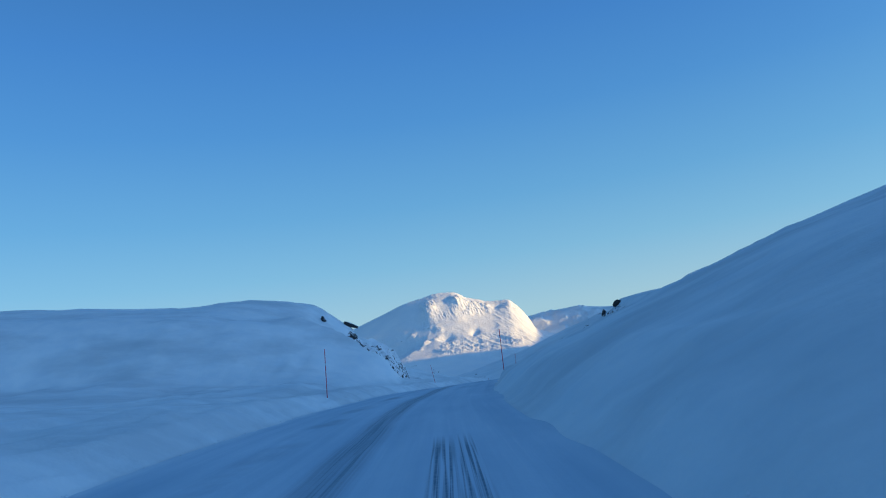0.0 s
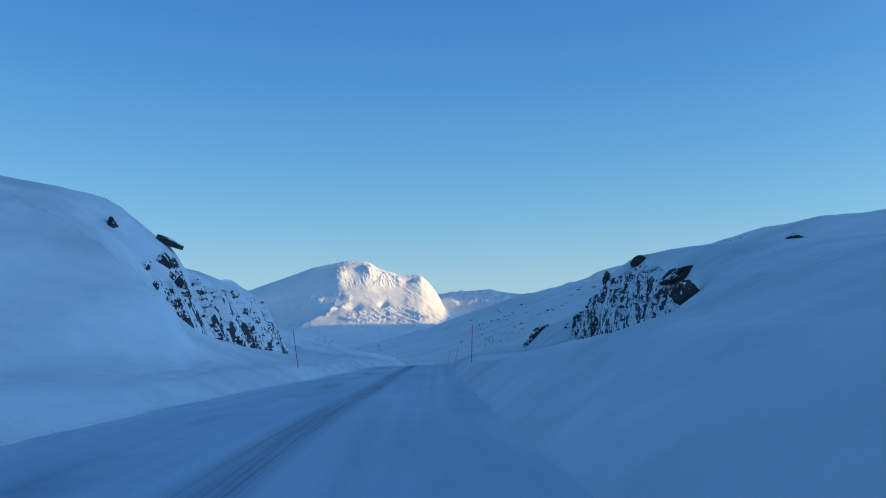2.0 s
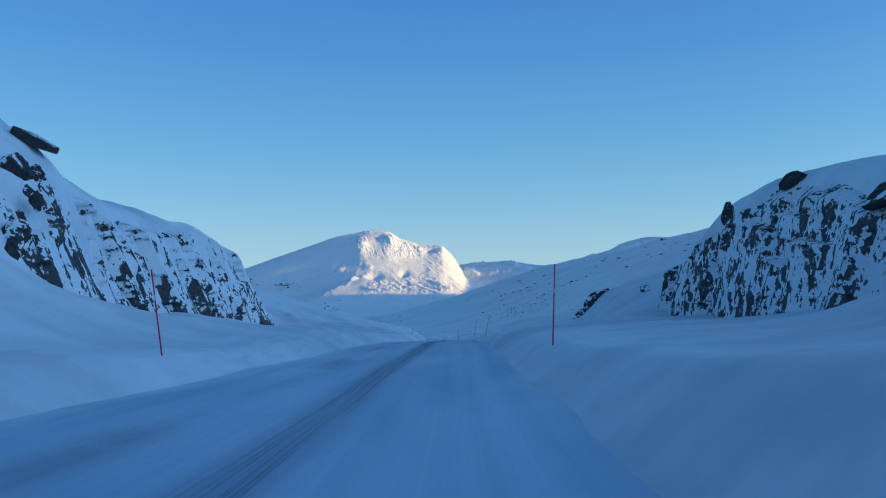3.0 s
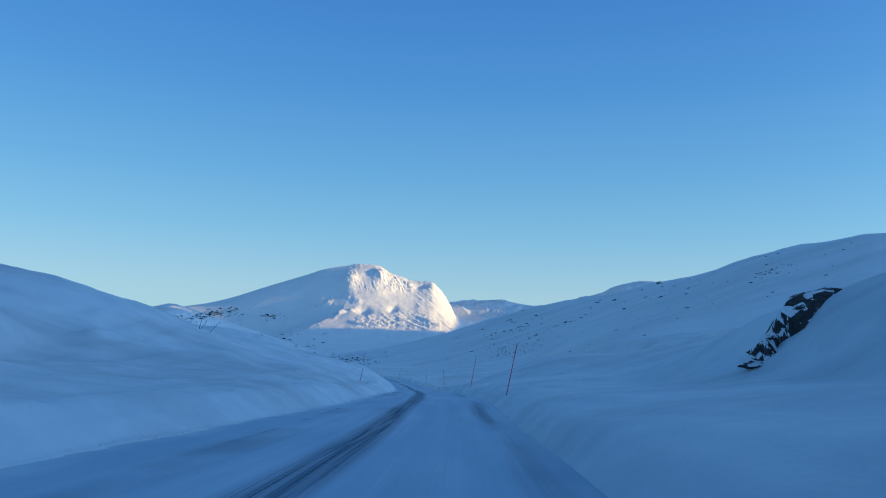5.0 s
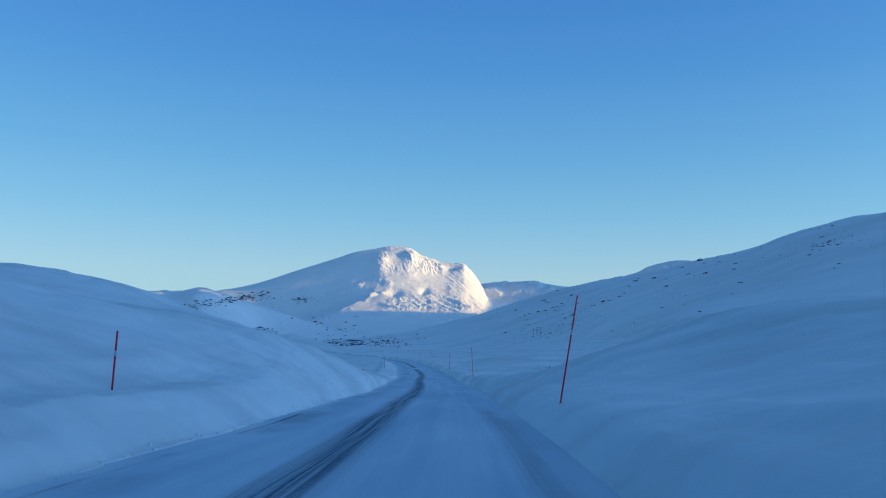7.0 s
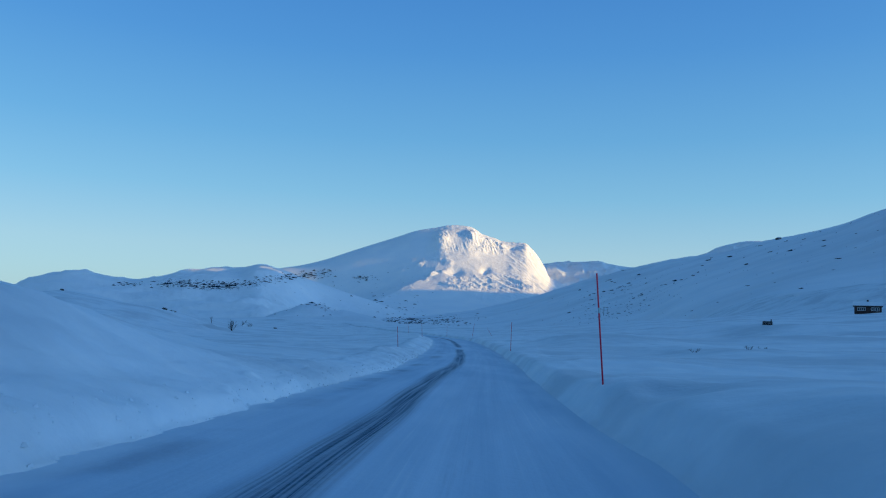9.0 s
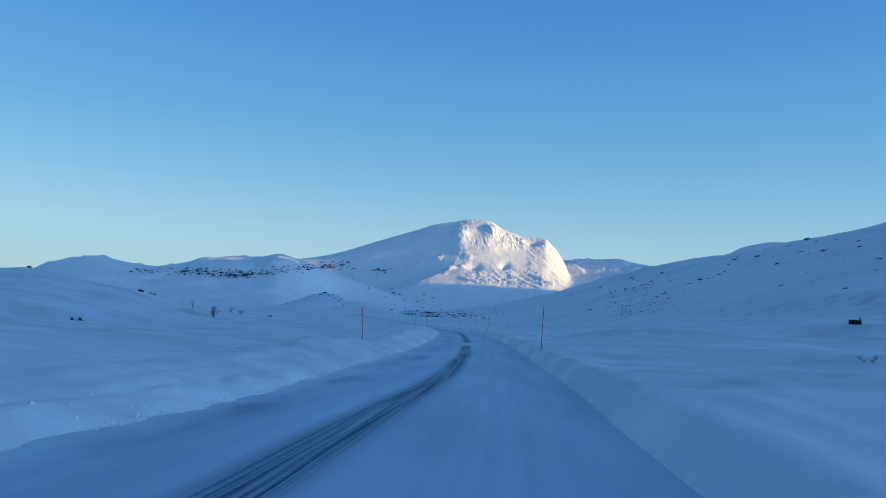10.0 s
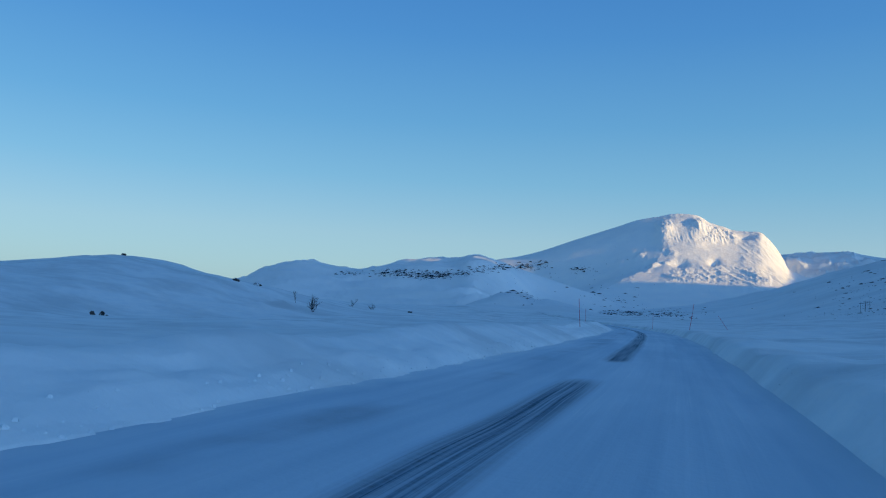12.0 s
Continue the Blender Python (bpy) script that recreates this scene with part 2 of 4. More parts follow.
def road_material():
    """Packed snow and ice with darker wheel tracks; the lane map gives metres across and along."""
    m, n, l, b = material("packed_snow_road")
    uv = n.new("ShaderNodeUVMap")
    uv.uv_map = "lane"
    split = n.new("ShaderNodeSeparateXYZ")
    l.new(uv.outputs["UV"], split.inputs[0])
    across, along = split.outputs["X"], split.outputs["Y"]

    def stretched(sx, sy, detail):
        c = n.new("ShaderNodeCombineXYZ")
        l.new(maths(n, l, "MULTIPLY", across, sx), c.inputs[0])
        l.new(maths(n, l, "MULTIPLY", along, sy), c.inputs[1])
        return noise_node(n, l, c.outputs[0], 1.0, detail)

    lines = stretched(14.0, 0.10, 4)
    streaks = stretched(2.2, 0.035, 4)
    patches = stretched(0.45, 0.09, 5)
    tread = stretched(9.0, 7.0, 3)
    wander = maths(n, l, "MULTIPLY", maths(n, l, "SUBTRACT", stretched(0.02, 0.03, 2), 0.5), 0.7)
    place = maths(n, l, "ADD", across, wander)

    def track(centre, half, soft):
        d = maths(n, l, "ABSOLUTE", maths(n, l, "SUBTRACT", place, centre))
        return maths(n, l, "DIVIDE", maths(n, l, "SUBTRACT", half + soft, d), soft, clamp=True)

    groove = maths(n, l, "MULTIPLY", maths(n, l, "SUBTRACT", stretched(18.0, 0.12, 2), 0.44), 7.0, clamp=True)
    wear = maths(n, l, "MULTIPLY", maths(n, l, "SUBTRACT", maths(n, l, "ADD", streaks, lines), 0.72), 3.0, clamp=True)
    main = maths(n, l, "MULTIPLY", track(-2.05, 0.2, 0.36), maths(n, l, "ADD", maths(n, l, "MULTIPLY", wear, 0.35), maths(n, l, "ADD", maths(n, l, "MULTIPLY", groove, 0.4), 0.25)))
    # less worn over the rise than on the way down
    fewer = maths(n, l, "MULTIPLY", maths(n, l, "SUBTRACT", along, 95.0), 0.02, clamp=True)
    main = maths(n, l, "MULTIPLY", main, maths(n, l, "ADD", maths(n, l, "MULTIPLY", fewer, 0.4), 0.6))
    # a tongue of drift lies across the worn track
    over = maths(n, l, "ABSOLUTE", maths(n, l, "SUBTRACT", maths(n, l, "ADD", along, maths(n, l, "MULTIPLY", streaks, 3.0)), 325.5))
    main = maths(n, l, "MULTIPLY", main, maths(n, l, "MULTIPLY", maths(n, l, "SUBTRACT", over, 3.6), 0.5, clamp=True))
    broken = maths(n, l, "MULTIPLY", maths(n, l, "SUBTRACT", patches, 0.47), 7.0, clamp=True)
    fresh = maths(n, l, "MULTIPLY", maths(n, l, "SUBTRACT", 7.5, maths(n, l, "ABSOLUTE", maths(n, l, "SUBTRACT", along, 8.0))), 0.4, clamp=True)
    fresh = maths(n, l, "ADD", fresh, maths(n, l, "MULTIPLY", maths(n, l, "SUBTRACT", 3.0, maths(n, l, "ABSOLUTE", maths(n, l, "SUBTRACT", along, 48.5))), 0.13, clamp=True), clamp=True)
    tracks = maths(n, l, "ADD", fresh, maths(n, l, "MULTIPLY", maths(n, l, "SUBTRACT", patches, 0.62), 6.0, clamp=True), clamp=True)
    side = maths(n, l, "MULTIPLY", maths(n, l, "MULTIPLY", maths(n, l, "ADD", track(-0.36, 0.12, 0.1), track(0.03, 0.12, 0.1), clamp=True), tracks), maths(n, l, "MULTIPLY", groove, maths(n, l, "ADD", tread, 0.25)))
    far_side = maths(n, l, "MULTIPLY", maths(n, l, "ADD", maths(n, l, "MULTIPLY", track(-4.4, 0.015, 0.05), maths(n, l, "MULTIPLY", maths(n, l, "SUBTRACT", 32.0, maths(n, l, "ABSOLUTE", maths(n, l, "SUBTRACT", along, 172.0))), 0.15, clamp=True)), maths(n, l, "MULTIPLY", track(-4.1, 0.2, 0.5), 0.35)), maths(n, l, "MULTIPLY", maths(n, l, "SUBTRACT", stretched(0.2, 0.16, 4), 0.47), 6.0, clamp=True))
    right_side = maths(n, l, "MULTIPLY", maths(n, l, "MULTIPLY", track(1.15, 0.12, 0.4), maths(n, l, "MULTIPLY", maths(n, l, "SUBTRACT", stretched(0.3, 0.05, 3), 0.46), 6.0, clamp=True)), maths(n, l, "MULTIPLY", maths(n, l, "ADD", maths(n, l, "MULTIPLY", wear, 0.5), 0.12), maths(n, l, "MULTIPLY", maths(n, l, "SUBTRACT", 45.0, maths(n, l, "ABSOLUTE", maths(n, l, "SUBTRACT", along, 165.0))), 0.08, clamp=True)))
    dark = maths(n, l, "ADD", maths(n, l, "ADD", maths(n, l, "ADD", main, side), right_side), far_side, clamp=True)
    scratch = maths(n, l, "MULTIPLY", maths(n, l, "SUBTRACT", lines, 0.56), 4.0, clamp=True)
    packed = ramp(n, l, maths(n, l, "ADD", maths(n, l, "MULTIPLY", patches, 0.6), maths(n, l, "MULTIPLY", streaks, 0.4)),
                  [(0.35, (0.46, 0.56, 0.69)), (0.65, (0.65, 0.73, 0.84))])
    ice = ramp(n, l, tread, [(0.3, (0.02, 0.045, 0.085)), (0.7, (0.085, 0.145, 0.24))])
    drifted = maths(n, l, "ADD", maths(n, l, "MULTIPLY", maths(n, l, "SUBTRACT", patches, 0.5), 1.6), maths(n, l, "MULTIPLY", maths(n, l, "SUBTRACT", across, 1.25), 1.1), clamp=True)
    packed = mixed(n, l, maths(n, l, "MULTIPLY", scratch, maths(n, l, "MULTIPLY", broken, 0.5)), packed, (0.84, 0.87, 0.90))
    surface_colour = mixed(n, l, maths(n, l, "MULTIPLY", dark, 0.95), packed, ice)
    surface_colour = mixed(n, l, drifted, surface_colour, (0.74, 0.80, 0.88))
    # snow blown in from the banks lies in ragged tongues on both verges
    verge = n.new("ShaderNodeUVMap")
    verge.uv_map = "verge"
    inside = n.new("ShaderNodeSeparateXYZ")
    l.new(verge.outputs["UV"], inside.inputs[0])
    tongues = maths(n, l, "ADD", maths(n, l, "MULTIPLY", stretched(0.5, 0.22, 5), 1.5), maths(n, l, "MULTIPLY", stretched(1.6, 0.9, 4), 0.5))
    for edge, reach, fade in ((inside.outputs["X"], 0.42, 1.05), (inside.outputs["Y"], -0.25, 0.8)):
        blown = maths(n, l, "DIVIDE", maths(n, l, "SUBTRACT", maths(n, l, "ADD", maths(n, l, "SUBTRACT", tongues, 0.75), reach), edge), fade, clamp=True)
        surface_colour = mixed(n, l, blown, surface_colour, (0.80, 0.85, 0.90))
    l.new(surface_colour, b.inputs["Base Color"])
    b.inputs["Roughness"].default_value = 0.65
    b.inputs["Specular IOR Level"].default_value = 0.06
    bump(n, l, b, maths(n, l, "ADD", maths(n, l, "MULTIPLY", lines, 0.6), tread), 0.35, 0.02)
    return m


ROAD = road_material()


def plain_material(name, dark, light, size=0.05, rough=0.6, metal=0.0, rise=0.004):
    m, n, l, b = material(name)
    at = n.new("ShaderNodeTexCoord").outputs["Object"]
    a = noise_node(n, l, at, size)
    l.new(ramp(n, l, a, [(0.3, dark), (0.7, light)]), b.inputs["Base Color"])
    b.inputs["Roughness"].default_value = rough
    b.inputs["Metallic"].default_value = metal
    b.inputs["Specular IOR Level"].default_value = 0.5 if rough < 0.85 else 0.1
    bump(n, l, b, a, 0.4, rise)
    return m


POLE_RED = plain_material("pole_red", (0.48, 0.012, 0.04), (0.62, 0.022, 0.065), 0.2, 0.45)
REFLECTOR = plain_material("reflector", (0.45, 0.50, 0.50), (0.62, 0.66, 0.66), 0.1, 0.3)
BARK = plain_material("bark", (0.02, 0.02, 0.024), (0.05, 0.048, 0.05), 0.15, 0.9)
CABIN_WALL = plain_material("cabin_wall", (0.035, 0.022, 0.018), (0.06, 0.038, 0.03), 0.4, 0.8)
RED_WALL = plain_material("red_wall", (0.055, 0.009, 0.013), (0.085, 0.014, 0.018), 1.0, 0.8)
WHITE_TRIM = plain_material("white_trim", (0.68, 0.68, 0.68), (0.8, 0.8, 0.8), 0.3, 0.6)
DARK_METAL = plain_material("dark_metal", (0.03, 0.03, 0.032), (0.07, 0.07, 0.07), 0.2, 0.6)
# bluer than the near rock: haze of distance is put into the colour
FAR_ROCK = plain_material("far_rock", (0.010, 0.016, 0.030), (0.03, 0.042, 0.066), 2.0, 0.9)
GLASS = plain_material("window_glass", (0.03, 0.04, 0.05), (0.05, 0.06, 0.07), 2.0, 0.08)


# ---- the lie of the land ----
ROAD_Y = [-60, 0, 37.8, 63, 80, 121, 151, 176, 221, 251, 276, 301, 340, 380, 454, 520, 600, 700]
ROAD_X = [2.4, 0.0, -1.96, -1.75, -1.15, 0.9, 2.7, 3.8, 4.3, 3.66, 3.1, 2.1, -0.6, -4.5, -15, -30, -58, -105]
ROAD_Z = [-1.2, -0.02, 0.85, 1.10, 1.0, 0.97, 0.36, -0.21, -1.84, -2.86, -3.53, -4.03, -4.5, -4.95, -6.2, -7, -7.6, -8]


def road_x(y):
    return pchip(y, ROAD_Y, ROAD_X)


def road_z(y):
    return pchip(y, ROAD_Y, ROAD_Z)


def edge_left(y):
    return pchip(y, [0, 70, 95, 115, 140, 160, 190, 220, 265, 285, 310, 400], [6.85, 6.85, 6.4, 5.7, 5.9, 5.2, 4.8, 4.9, 4.9, 5.5, 5.8, 5.8]) + 0.10 * fbm(y, y * 0, 4.0, 4, 15) + 0.05 * fbm(y, y * 0, 0.8, 2, 17) + 0.07 * smooth(y, 190, 220) * fbm(y, y * 0, 0.9, 2, 19)


def edge_right(y):
    return pchip(y, [0, 50, 100, 140, 165, 190, 240, 275, 400], [1.75, 1.75, 1.75, 1.8, 2.0, 1.95, 2.15, 2.05, 2.1]) + 0.035 * fbm(y, y * 0, 6.0, 3, 16)


stations = {-1: [], 1: []}


def station(side, y, *pairs):
    """Height over the road at distances from the driver's line, on one side."""
    start = ((5.6, 0), (6.2, 0.38), (6.9, 0.7)) if side < 0 else ((2.3, 0), (2.6, 0.38), (3.0, 0.6))
    if side > 0 and y < 110:
        start = ((2.3, 0), (2.65, 0.24), (3.1, 0.56), (3.7, 0.84))
    if side > 0 and y >= 230:
        start = ((2.3, 0), (2.5, 0.3), (2.8, 0.58), (3.2, 0.66))
    if side < 0 and y >= 240:
        start = ((5.6, 0), (5.72, 0.1), (6.4, 0.33), (7.0, 0.5), (7.45, 0.63)) if y >= 255 else ((5.6, 0), (5.8, 0.25), (6.4, 0.5), (7.2, 0.76))
    if side < 0 and 210 < y < 235:
        start = ((5.6, 0), (5.85, 0.55), (6.3, 0.88), (6.95, 1.3 if y < 220 else 1.2))
    stations[side].append((y, np.array((*start, *pairs), float)))


station(-1, -60, (8.4, 0.8), (9.2, 0.86), (12.4, 0.88), (13.2, 1.3), (20, 1.6), (35, 4), (60, 8), (100, 13))
station(-1, 20, (8.4, 0.8), (9.2, 0.86), (12.4, 0.88), (13.2, 1.25), (20, 1.4), (35, 2.2), (60, 4), (100, 8))
station(-1, 60, (8.4, 0.8), (9.2, 0.86), (11.8, 0.92), (12.6, 1.3), (20, 1.6), (35, 2.4), (60, 4.2), (100, 8))
station(-1, 72, (8.4, 0.8), (9.2, 0.88), (11.4, 1.0), (12.8, 1.4), (20, 2.2), (28, 3.0), (40, 4.4), (60, 6.5), (100, 11))
station(-1, 78, (8.4, 0.8), (9.2, 0.95), (11.2, 1.3), (13, 1.9), (16, 2.9), (20, 4.1), (28, 6.2), (40, 8.4), (60, 11), (100, 14))
station(-1, 84, (8.4, 0.85), (9.2, 1.2), (10.2, 2.1), (12, 3.2), (14.5, 4.3), (18, 5.6), (25, 8.4), (35, 11.2), (60, 13.8), (100, 16.5))
station(-1, 90, (9, 0.95), (11, 1.4), (13, 3.0), (15, 5.9), (18, 7.1), (25, 9.4), (35, 12), (60, 14.5), (100, 17))
station(-1, 98, (9, 0.9), (12, 1.4), (14.5, 2.6), (17, 5.4), (19.2, 8.0), (23, 9.3), (30, 11.5), (45, 13.8), (60, 15.2), (100, 18.5))
station(-1, 108, (9, 0.9), (13, 1.6), (18.6, 3.3), (22.8, 9.3), (27, 12.6), (32.5, 14.7), (45, 15.3), (60, 17.5), (75, 19.4), (100, 22))
station(-1, 115, (9, 0.9), (14, 1.5), (19.0, 2.6), (21.6, 9.8), (24.4, 12.5), (26.8, 14.3), (29.8, 15.4), (33, 16.0), (45, 16.0), (60, 17.8), (75, 19.6), (100, 22))
station(-1, 120, (9, 0.9), (14, 1.3), (19.4, 2.2), (22.3, 9.0), (28, 12.5), (34, 15), (45, 16.5), (60, 18), (100, 19))
station(-1, 128, (9, 0.9), (14, 1.3), (20.4, 2.1), (23.4, 8.8), (28, 10.0), (35, 11), (60, 14), (100, 17))
station(-1, 140, (9, 0.9), (15, 1.3), (21.6, 1.9), (24.4, 9.3), (30, 12), (60, 15), (100, 17))
station(-1, 158, (9, 0.9), (14, 1.2), (21.5, 1.7), (24.5, 8.8), (31, 11), (60, 13), (100, 15))
station(-1, 170, (9, 0.9), (14, 1.5), (21, 2.8), (27, 5), (35, 6.5), (60, 9), (100, 12))
station(-1, 190, (8, 0.68), (9.5, 1.2), (14, 2.8), (20, 4.7), (28, 7.6), (36, 9.8), (60, 11.5), (100, 12))
station(-1, 215, (8.0, 1.95), (9.6, 2.8), (12, 3.4), (17, 4.3), (24, 5.0), (32, 6.4), (60, 9.5), (100, 11))
station(-1, 228, (8, 1.5), (9, 1.9), (10.5, 2.5), (13, 3.7), (18, 5.1), (22.5, 6.75), (26, 7.55), (30, 7.9), (60, 7.9), (100, 8))
station(-1, 240, (8, 1.2), (10, 2.2), (13, 3.1), (17, 4.0), (22, 5.5), (30, 6.5), (60, 7), (100, 7))
station(-1, 250, (8, 0.85), (10.8, 1.05), (12.7, 1.6), (15, 2.4), (18, 3.2), (20.5, 3.9), (30, 4.6), (60, 4.6), (100, 5))
station(-1, 262, (7.9, 0.64), (8.8, 0.48), (10.8, 0.48), (13, 0.55), (17, 0.95), (19, 1.6), (25, 3.2), (40, 4), (80, 3))
station(-1, 275, (7.9, 0.64), (8.8, 0.46), (10.6, 0.42), (13, 0.4), (17, 0.4), (21, 0.8), (25, 1.7), (30, 2.4), (50, 2.4), (80, 2))
station(-1, 290, (7.9, 0.66), (8.8, 0.46), (10.6, 0.4), (13, 0.36), (20, 0.2), (25, 0.3), (40, 0.6), (80, 1))
station(-1, 340, (7.9, 0.74), (8.8, 0.5), (10.6, 0.4), (13, 0.2), (20, -0.3), (40, -1.2), (75, -1.8), (100, 0), (140, 5))
station(-1, 376, (8, 0.95), (10, 0.8), (20, -0.3), (40, -1), (68, -1.7), (90, 1.6), (115, 3.4), (150, 5.5))
station(-1, 424, (8, 0.8), (20, 0), (46, 0.2), (56, 0.9), (66, 2.5), (76, 5.5), (90, 7.4), (105, 9.2), (112, 7.8), (122, 6.6), (150, 6.5))
station(-1, 480, (8, 0.7), (20, 0), (60, 1), (100, 3), (150, 4))
station(-1, 700, (8, 0.5), (20, 0), (60, 0), (150, 1))
station(1, -60, (5, 1.5), (8, 2.7), (12, 4), (18, 5.6), (23, 7.2), (39, 11.5), (60, 14), (120, 17))
station(1, 40, (5, 1.5), (8, 2.7), (12, 4), (18, 5.7), (23, 7.4), (39, 12.0), (60, 14), (120, 17))
station(1, 62, (4.3, 1.3), (5.2, 1.75), (7.4, 2.65), (10.4, 3.75), (16, 5.75), (24.7, 8.5), (32, 10.6), (60, 14), (120, 17))
station(1, 84, (5, 1.0), (8, 1.7), (12, 2.5), (19, 4.6), (30, 7.4), (45, 9.2), (60, 10), (120, 12))
station(1, 97, (6, 0.9), (12, 1.7), (14.5, 2.7), (17, 4.6), (19, 5.8), (26, 7.8), (35, 8.9), (60, 10), (120, 12))
station(1, 107, (6, 1.0), (14, 1.4), (17.4, 1.7), (20, 7.0), (24, 8.7), (30, 9.3), (60, 10.2), (120, 12))
station(1, 115, (6, 1.0), (14, 1.4), (16.6, 1.7), (19, 9.1), (20.5, 9.6), (24, 9.8), (30, 9.9), (60, 10.5), (120, 12))
station(1, 122, (6, 1.05), (13, 1.5), (15.8, 1.8), (18.2, 9.0), (19.7, 10.0), (24, 10.3), (30, 10.4), (60, 11), (120, 13))
station(1, 130, (6, 1.1), (12, 1.6), (15, 1.9), (17.6, 7.6), (20, 9.8), (30, 10.4), (60, 11.5), (120, 14))
station(1, 138, (6, 1.1), (11, 1.6), (15, 3.4), (20, 6.3), (30, 9.2), (60, 13), (120, 17))
station(1, 157, (6, 1.0), (9.5, 1.3), (11.4, 1.8), (15.4, 5.1), (25, 7.5), (60, 12), (120, 18))
station(1, 180, (6, 1.1), (10, 1.7), (20, 4.2), (35, 7.5), (60, 10), (120, 15))
station(1, 212, (6, 2.1), (9, 3.1), (13, 4.2), (20, 4.7), (40, 6), (80, 7), (120, 10))
station(1, 223, (6, 1.2), (12, 1.5), (25, 2.3), (60, 4), (120, 7))
station(1, 236, (5, 0.8), (8, 0.86), (12, 0.85), (25, 1.0), (60, 2), (120, 6))
station(1, 260, (5, 0.72), (8, 0.75), (12, 0.68), (25, 0.7), (60, 1), (120, 5))
station(1, 288, (5, 0.74), (8, 0.8), (12, 0.75), (19, 1.15), (30, 1.2), (80, 3), (120, 7))
station(1, 322, (5, 0.9), (7.5, 1.4), (9, 1.8), (13, 2.2), (18, 2.45), (33, 2.7), (60, 3.3), (120, 8))
station(1, 330, (5, 0.65), (7.5, 0.85), (9, 0.95), (14, 1.0), (20, 1.0), (35, 1.2), (60, 2.6), (120, 9))
station(1, 364, (5, 0.65), (7.5, 0.8), (8.5, 0.8), (20, 1.2), (40, 2.6), (53, 4.6), (63, 5.2), (100, 8), (150, 13))
station(1, 400, (6, 0.6), (12, 1.3), (30, 2.3), (60, 5.2), (89, 7.6), (150, 11))
station(1, 480, (6, 0.5), (30, 1), (80, 6), (120, 10), (143, 12), (170, 13))
station(1, 700, (6, 0.4), (50, 3), (150, 10))

HOME = (2.0, 150.0)


def polar(x, y):
    dx, dy = x - HOME[0], y - HOME[1]
    return np.degrees(np.arctan2(dx, dy)), np.hypot(dx, dy)


def ridge(a, r, az, el, crest, foot, floor, power=1.0):
    """A slope that climbs from its foot to a crest seen at elevation el; beyond the crest it falls slowly."""
    e, c, f = pchip(a, az, el), pchip(a, az, crest), pchip(a, az, foot)
    top = np.tan(np.radians(e)) * c - floor
    t = np.clip((r - f) / (c - f), 0, 1)
    t = 0.45 * t + 0.55 * t * t * (3 - 2 * t)
    back = 1 - 0.5 * smooth(r, c, c * 1.6)
    return np.maximum(top, 0) * t ** power * back


# beyond azimuth 45, out of view, the height is set to block the sun
EAST = dict(az=[-12, -9, -4, 0.5, 5.3, 9.5, 11.6, 14.3, 18, 21.6, 25, 30, 33, 45, 70, 100, 130, 160, 180],
            el=[-1, -0.3, 0.35, 1.25, 2.85, 3.95, 4.4, 4.85, 5.72, 6.5, 7.55, 8.55, 9.0, 9.0, 7.3, 7.2, 7.2, 7, 6],
            crest=[2700, 2700, 2700, 2600, 2500, 2400, 2300, 2200, 2000, 1800, 1600, 1400, 1250, 1100, 900, 900, 900, 1000, 1000],
            foot=[1500, 1400, 1300, 1100, 800, 600, 420, 260, 180, 170, 170, 170, 170, 170, 130, 130, 130, 130, 130])
WEST = dict(az=[-180, -150, -110, -80, -60, -48, -40, -20],
            el=[6, 5, 4.5, 3.5, 1.2, 0.6, 0.4, -1],
            crest=[1000, 1000, 1200, 1200, 1200, 1300, 1400, 1500],
            foot=[150, 150, 160, 200, 300, 500, 600, 700])


def far_land(x, y):
    a, r = polar(x, y)
    floor = -5.5 - 11 * smooth(r, 350, 1500)
    z = floor + ridge(a, r, floor=floor, **EAST) + ridge(a, r, floor=floor, **WEST)
    # a rocky knoll in the valley
    knoll = 14 * np.exp(-((a + 13.6) / 1.9) ** 2 - ((r - 850) / 90) ** 2) + 8 * np.exp(-((a + 10.5) / 2.2) ** 2 - ((r - 820) / 90) ** 2)
    z = z + knoll * (1 + 0.5 * fbm(x, y, 30, 4, 12))
    rough = smooth(r, 150, 700)
    return z + rough * (0.010 * r * 0.25 * fbm(x, y, 160, 5, 3) + 1.2 * fbm(x, y, 45, 4, 8))


def near_land(u, y):
    """Height over the sea of the land beside the road; u: metres from the driver's line, one sheet of rows y and columns u."""
    out = np.zeros((len(y), len(u)))
    for side in (-1, 1):
        use = (u < -1.6) if side < 0 else (u >= -1.6)
        d = side * u[use]
        ys = [s[0] for s in stations[side]]
        prof = np.stack([pchip(d, s[1][:, 0], s[1][:, 1]) for s in stations[side]])
        rows = pchip(y, ys, prof)
        shift = (5.6 - edge_left(y)) if side < 0 else (2.3 - edge_right(y))
        order = np.argsort(d)
        for k in range(len(y)):
            at = d + shift[k] * (1 - smooth(d, 9.0, 14.0) if side < 0 else 1 - smooth(d, 3.0, 6.0))
            rows[k] = np.interp(at, d[order], rows[k][order])
        out[:, use] = rows
    return out + road_z(y)[:, None]


def spaced(*runs):
    """Steps of changing width: (start, stop, step) after one another."""
    return np.concatenate([np.arange(a, b, s) for a, b, s in runs])


